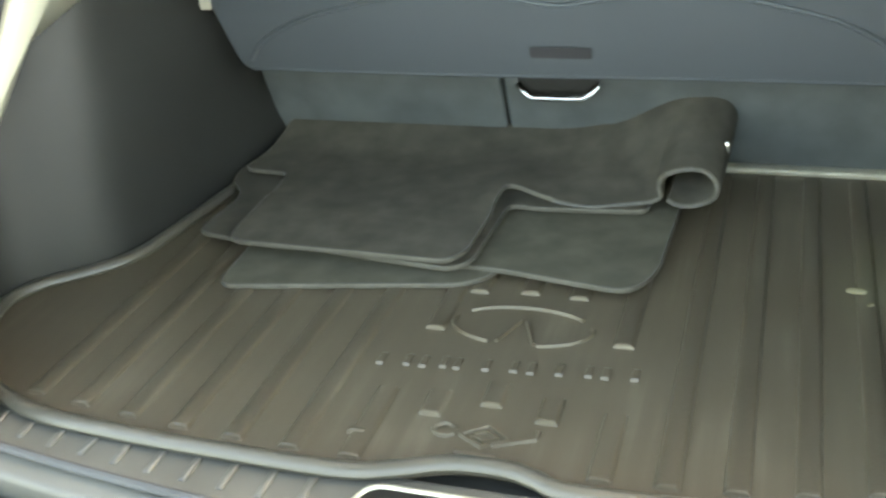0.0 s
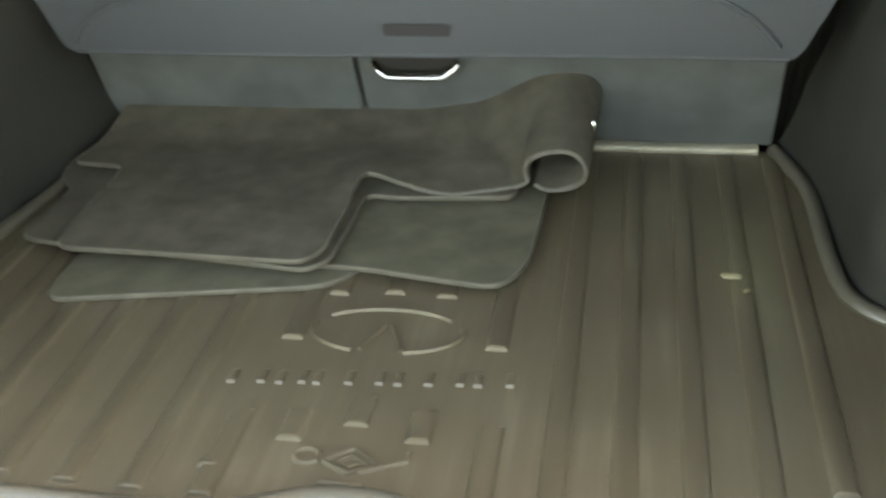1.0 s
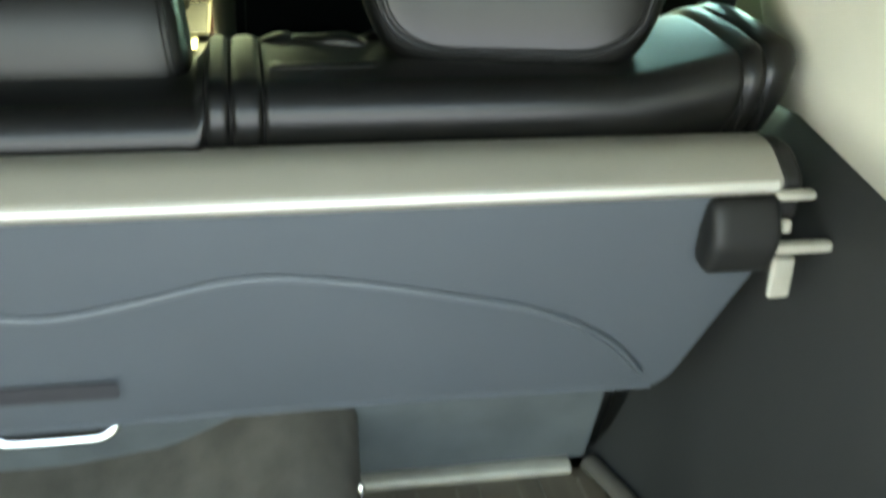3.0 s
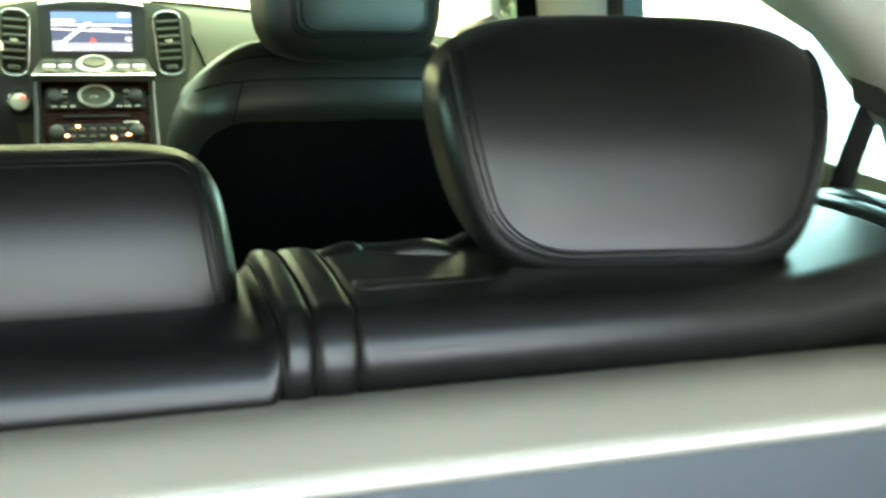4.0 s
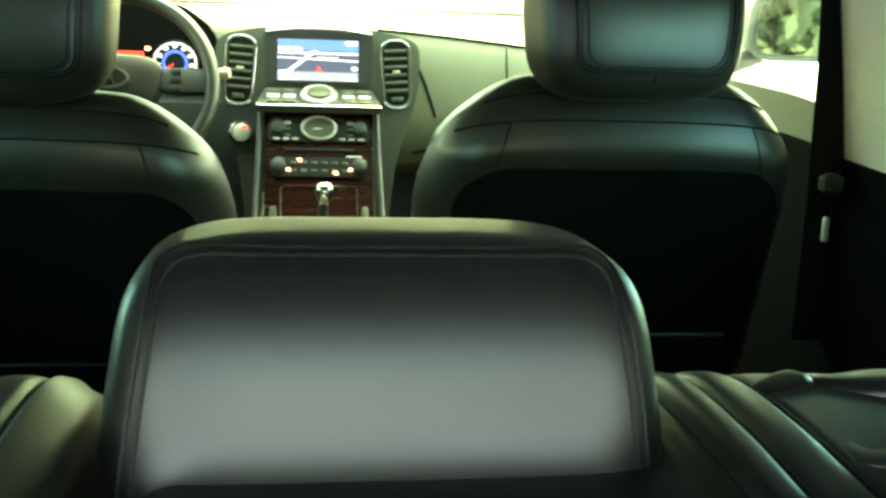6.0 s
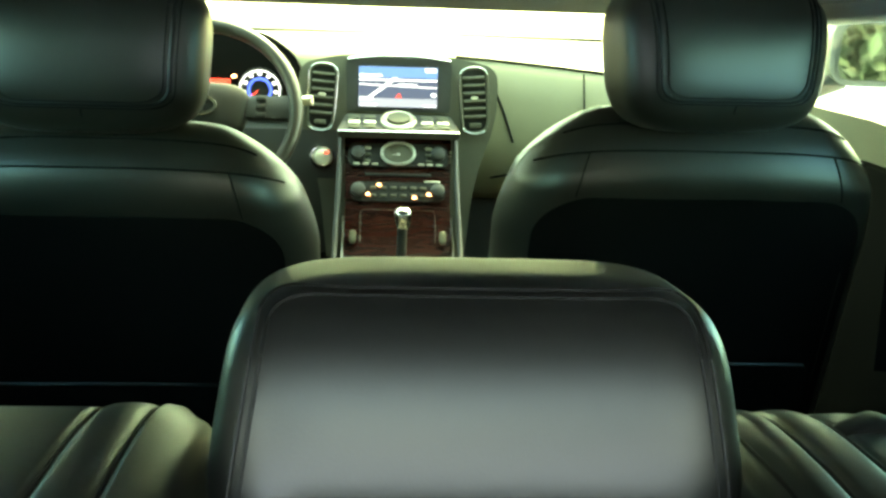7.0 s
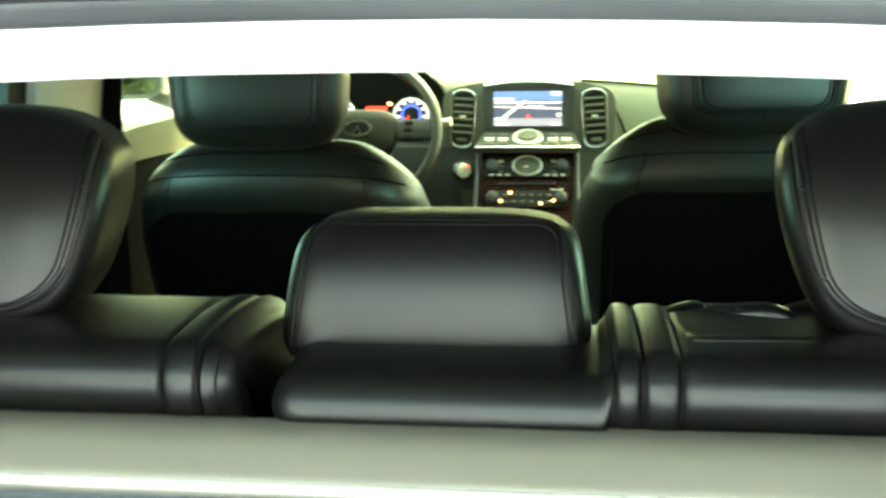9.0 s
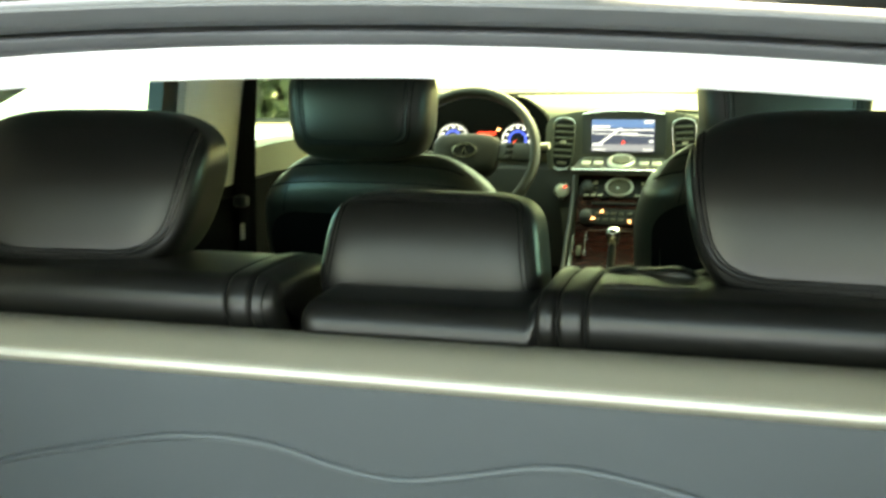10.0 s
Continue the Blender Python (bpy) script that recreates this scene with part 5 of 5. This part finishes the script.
# gauges
cl = thing("gauge_cluster", "lit gauge cluster with blue and white dials", "gauges")
part("hood", rings([[(x, y, z) for x, z in fillet([(-0.55, 0.60), (-0.54, 0.70), (-0.47, 0.752), (-0.27, 0.752), (-0.20, 0.70), (-0.19, 0.60)], 0.03, 4)] for y in (1.66, 1.60)]), MAT_BLACK, cl, "dark hood")
for gx, gz in ((-0.455, 0.636), (-0.279, 0.636)):
    gm = Matrix.Translation((gx, 1.594, gz)) @ pose(0, 0, 0, 90, 0, 0)
    part("dial", disc([(0.046, -0.004, 1), (0.046, 0.0, 1)], gm), BLACK, cl, "black dial")
    part("scale", moved(tube([(x, y, 0.002) for x, y in ellipse(0, 0, 0.040, 0.038, 40)], 0.0014, 6, True), gm), DIAL_WHITE, cl, "white lit scale")
    part("blue_ring", moved(tube([(x, y, 0.002) for x, y in ellipse(0, 0, 0.022, 0.022, 32)], 0.0028, 6, True), gm), DIAL_BLUE, cl, "blue lit ring")
    for k in range(9):
        a = radians(-40 + 260 * k / 8)
        part("numeral", moved(block(-0.004, 0.004, -0.003, 0.003, 0.001, 0.003, 0.001), gm @ Matrix.Translation((0.032 * math.cos(a), 0.032 * math.sin(a), 0))), DIAL_WHITE, cl, "plain white bar")
    part("needle", moved(block(0.004, 0.022, -0.0012, 0.0012, 0.003, 0.004, 0.0005), gm @ pose(0, 0, 0, 0, 0, 215)), RED_GLOW, cl, "red needle")
part("centre_display", block(-0.388, -0.338, 1.590, 1.594, 0.647, 0.656, 0.001), RED_GLOW, cl, "red lit strip")
part("warning_lamp", moved(cushion((0.005, 0.002, 0.004), 0.8, 0.8, 12, 6), Matrix.Translation((-0.330, 1.590, 0.662))), ORANGE_GLOW, cl, "amber lamp")

# steering wheel
wheel = thing("steering_wheel", "grey leather steering wheel with a bright badge", "steering wheel")
WM = Matrix.Translation((-0.365, 1.385, 0.600)) @ pose(0, 0, 0, 90 - 26, 0, 0)
part("rim", moved(tube([(x, y, 0) for x, y in ellipse(0, 0, 0.174, 0.174, 64)], 0.014, 12, True, flat=(0.013, 0.016)), WM), WHEEL, wheel, "grey leather rim")
part("boss", moved(cushion((0.085, 0.058, 0.03), 0.6, 0.6, 36, 12, lambda x, y, z: (x * (1 + 0.15 * y / 0.07), y, z - 0.01)), WM), BLACK, wheel, "dark centre boss")
for a in (0, 180):
    part("spoke", moved(cushion((0.058, 0.024, 0.010), 0.5, 0.5, 20, 8), WM @ pose(0, 0, 0, 0, 0, a) @ Matrix.Translation((0.128, 0.012, -0.006))), DASH_DARK, wheel, "spoke with buttons")
    for k in range(3):
        part("button", moved(block(-0.009, 0.009, -0.005, 0.005, 0, 0.004, 0.001), WM @ pose(0, 0, 0, 0, 0, a) @ Matrix.Translation((0.11, (-0.012, 0.004, 0.02)[k] * (1 if a == 0 else -1) + 0.005, 0.004))), BLACK, wheel, "small button")
part("lower_spoke", moved(cushion((0.018, 0.06, 0.008), 0.5, 0.5, 16, 8), WM @ Matrix.Translation((0.0, -0.13, -0.008))), DASH_DARK, wheel, "lower spoke")
part("badge", moved(join(tube([(x, y, 0.021) for x, y in ellipse(0, 0.004, 0.030, 0.017, 28)], 0.0034, 6, True), tube([(-0.009, -0.011, 0.022), (0, 0.010, 0.022), (0.009, -0.011, 0.022)], 0.003, 6)), WM), CHROME, wheel, "bright oval badge")
stalk = thing("column_stalk", "column stalk with a bright tip", "stalk")
part("arm", tube([(-0.30, 1.46, 0.605), (-0.190, 1.43, 0.622)], 0.007, 10), BLACK, stalk)
part("tip", tube([(-0.200, 1.433, 0.620), (-0.164, 1.425, 0.624)], 0.009, 12), SATIN, stalk, "bright tip")

# door mirrors
for s in (-1, 1):
    dm = thing("door_mirror", "door mirror outside the front window", "door mirror", "door mirrors")
    m = Matrix.Translation((s * 0.965, 1.50, 0.745)) @ pose(0, 0, 0, 0, 0, s * -7)
    part("shell", moved(cushion((0.105, 0.06, 0.070), 0.5, 0.5, 32, 16, lambda x, y, z: (x, max(y, -0.02) + 0.03, z)), m), PAINT, dm, "painted shell")
    part("glass", moved(rings([[(x, yy, z) for x, z in fillet([(-0.092, -0.055), (0.092, -0.055), (0.090, 0.055), (-0.086, 0.055)], 0.03, 5)] for yy in (-0.004, 0.002)]), m), MIRROR, dm, "mirror glass", 0)
    part("arm", tube([(s * 0.78, 1.56, 0.64), (s * 0.90, 1.54, 0.69)], 0.02, 10), BLACK, dm, "black arm")

# ---- open tailgate above the boot ----
gate = thing("tailgate", "open tailgate raised above the boot", "tailgate")
G0, G1 = Vector((0, -0.66, 0.80)), Vector((0, -1.55, 1.20))
part("panel", rings([[(x, G0.y + (G1.y - G0.y) * v, G0.z + (G1.z - G0.z) * v + dz) for x, dz in ((-0.70, 0.0), (0.70, 0.0), (0.70, 0.05), (-0.70, 0.05))] for v in (0.0, 0.12, 0.5, 1.0)]), TRIM_DARK, gate, "dark inner lining")
for s in (-1, 1):
    hg = part("hinge", join(block(s * 0.235 - 0.055, s * 0.235 + 0.055, -0.42, -0.33, 0.745, 0.764, 0.003), block(s * 0.23 - 0.026, s * 0.23 + 0.026, -0.44, -0.34, 0.755, 0.81, 0.008), block(s * 0.23 - 0.02, s * 0.23 + 0.02, -0.70, -0.40, 0.79, 0.815, 0.006)), PAINT, gate, "painted hinge")
    pts = [(s * (0.205 - 0.10 * k / 30), -0.37 + 0.004 * math.sin(k / 8), 0.772 + 0.020 * (k / 30) ** 2) for k in range(31)]
    rows = tube(pts, 0.011, 10)
    hose = [(Vector(p) - Vector(pts[i // 10])) * (1.15 if (i // 10) % 2 else 0.8) + Vector(pts[i // 10]) for i, p in enumerate(rows[0])]
    part("cable_sleeve", (hose, rows[1]), BLACK, gate, "ribbed black rubber cable sleeve")

# ---- hedge far behind the car, seen in the door mirrors ----
rng = random.Random(7)
hv, hf = [], []
for k in range(20000):
    x = rng.uniform(-16, 18)
    tall = 2.8 < abs(x) < 7.4
    if not tall and k % 4:
        continue
    top = (3.6 if tall else 0.2) + 0.4 * math.sin(x * 0.9 + 1.0) + 0.3 * math.sin(x * 2.3)
    y, z = -17.0 + rng.gauss(0, 0.6), -0.75 + (top + 0.75) * rng.random() ** 0.75
    s = rng.uniform(0.17, 0.34)
    m = Matrix.Translation((x, y, z)) @ pose(0, 0, 0, rng.uniform(0, 360), rng.uniform(0, 360), rng.uniform(0, 360))
    o = len(hv)
    hv += [tuple(m @ Vector(p)) for p in ((-s, 0, 0), (0, -s * 0.5, s * 0.15), (s, 0, 0), (0, s * 0.5, s * 0.15))]
    hf.append((o, o + 1, o + 2, o + 3))
tagged(part("hedge", (hv, hf), LEAF, None, "", 0), "dark green hedge along the yard behind the car", "hedge", "", "stuff")
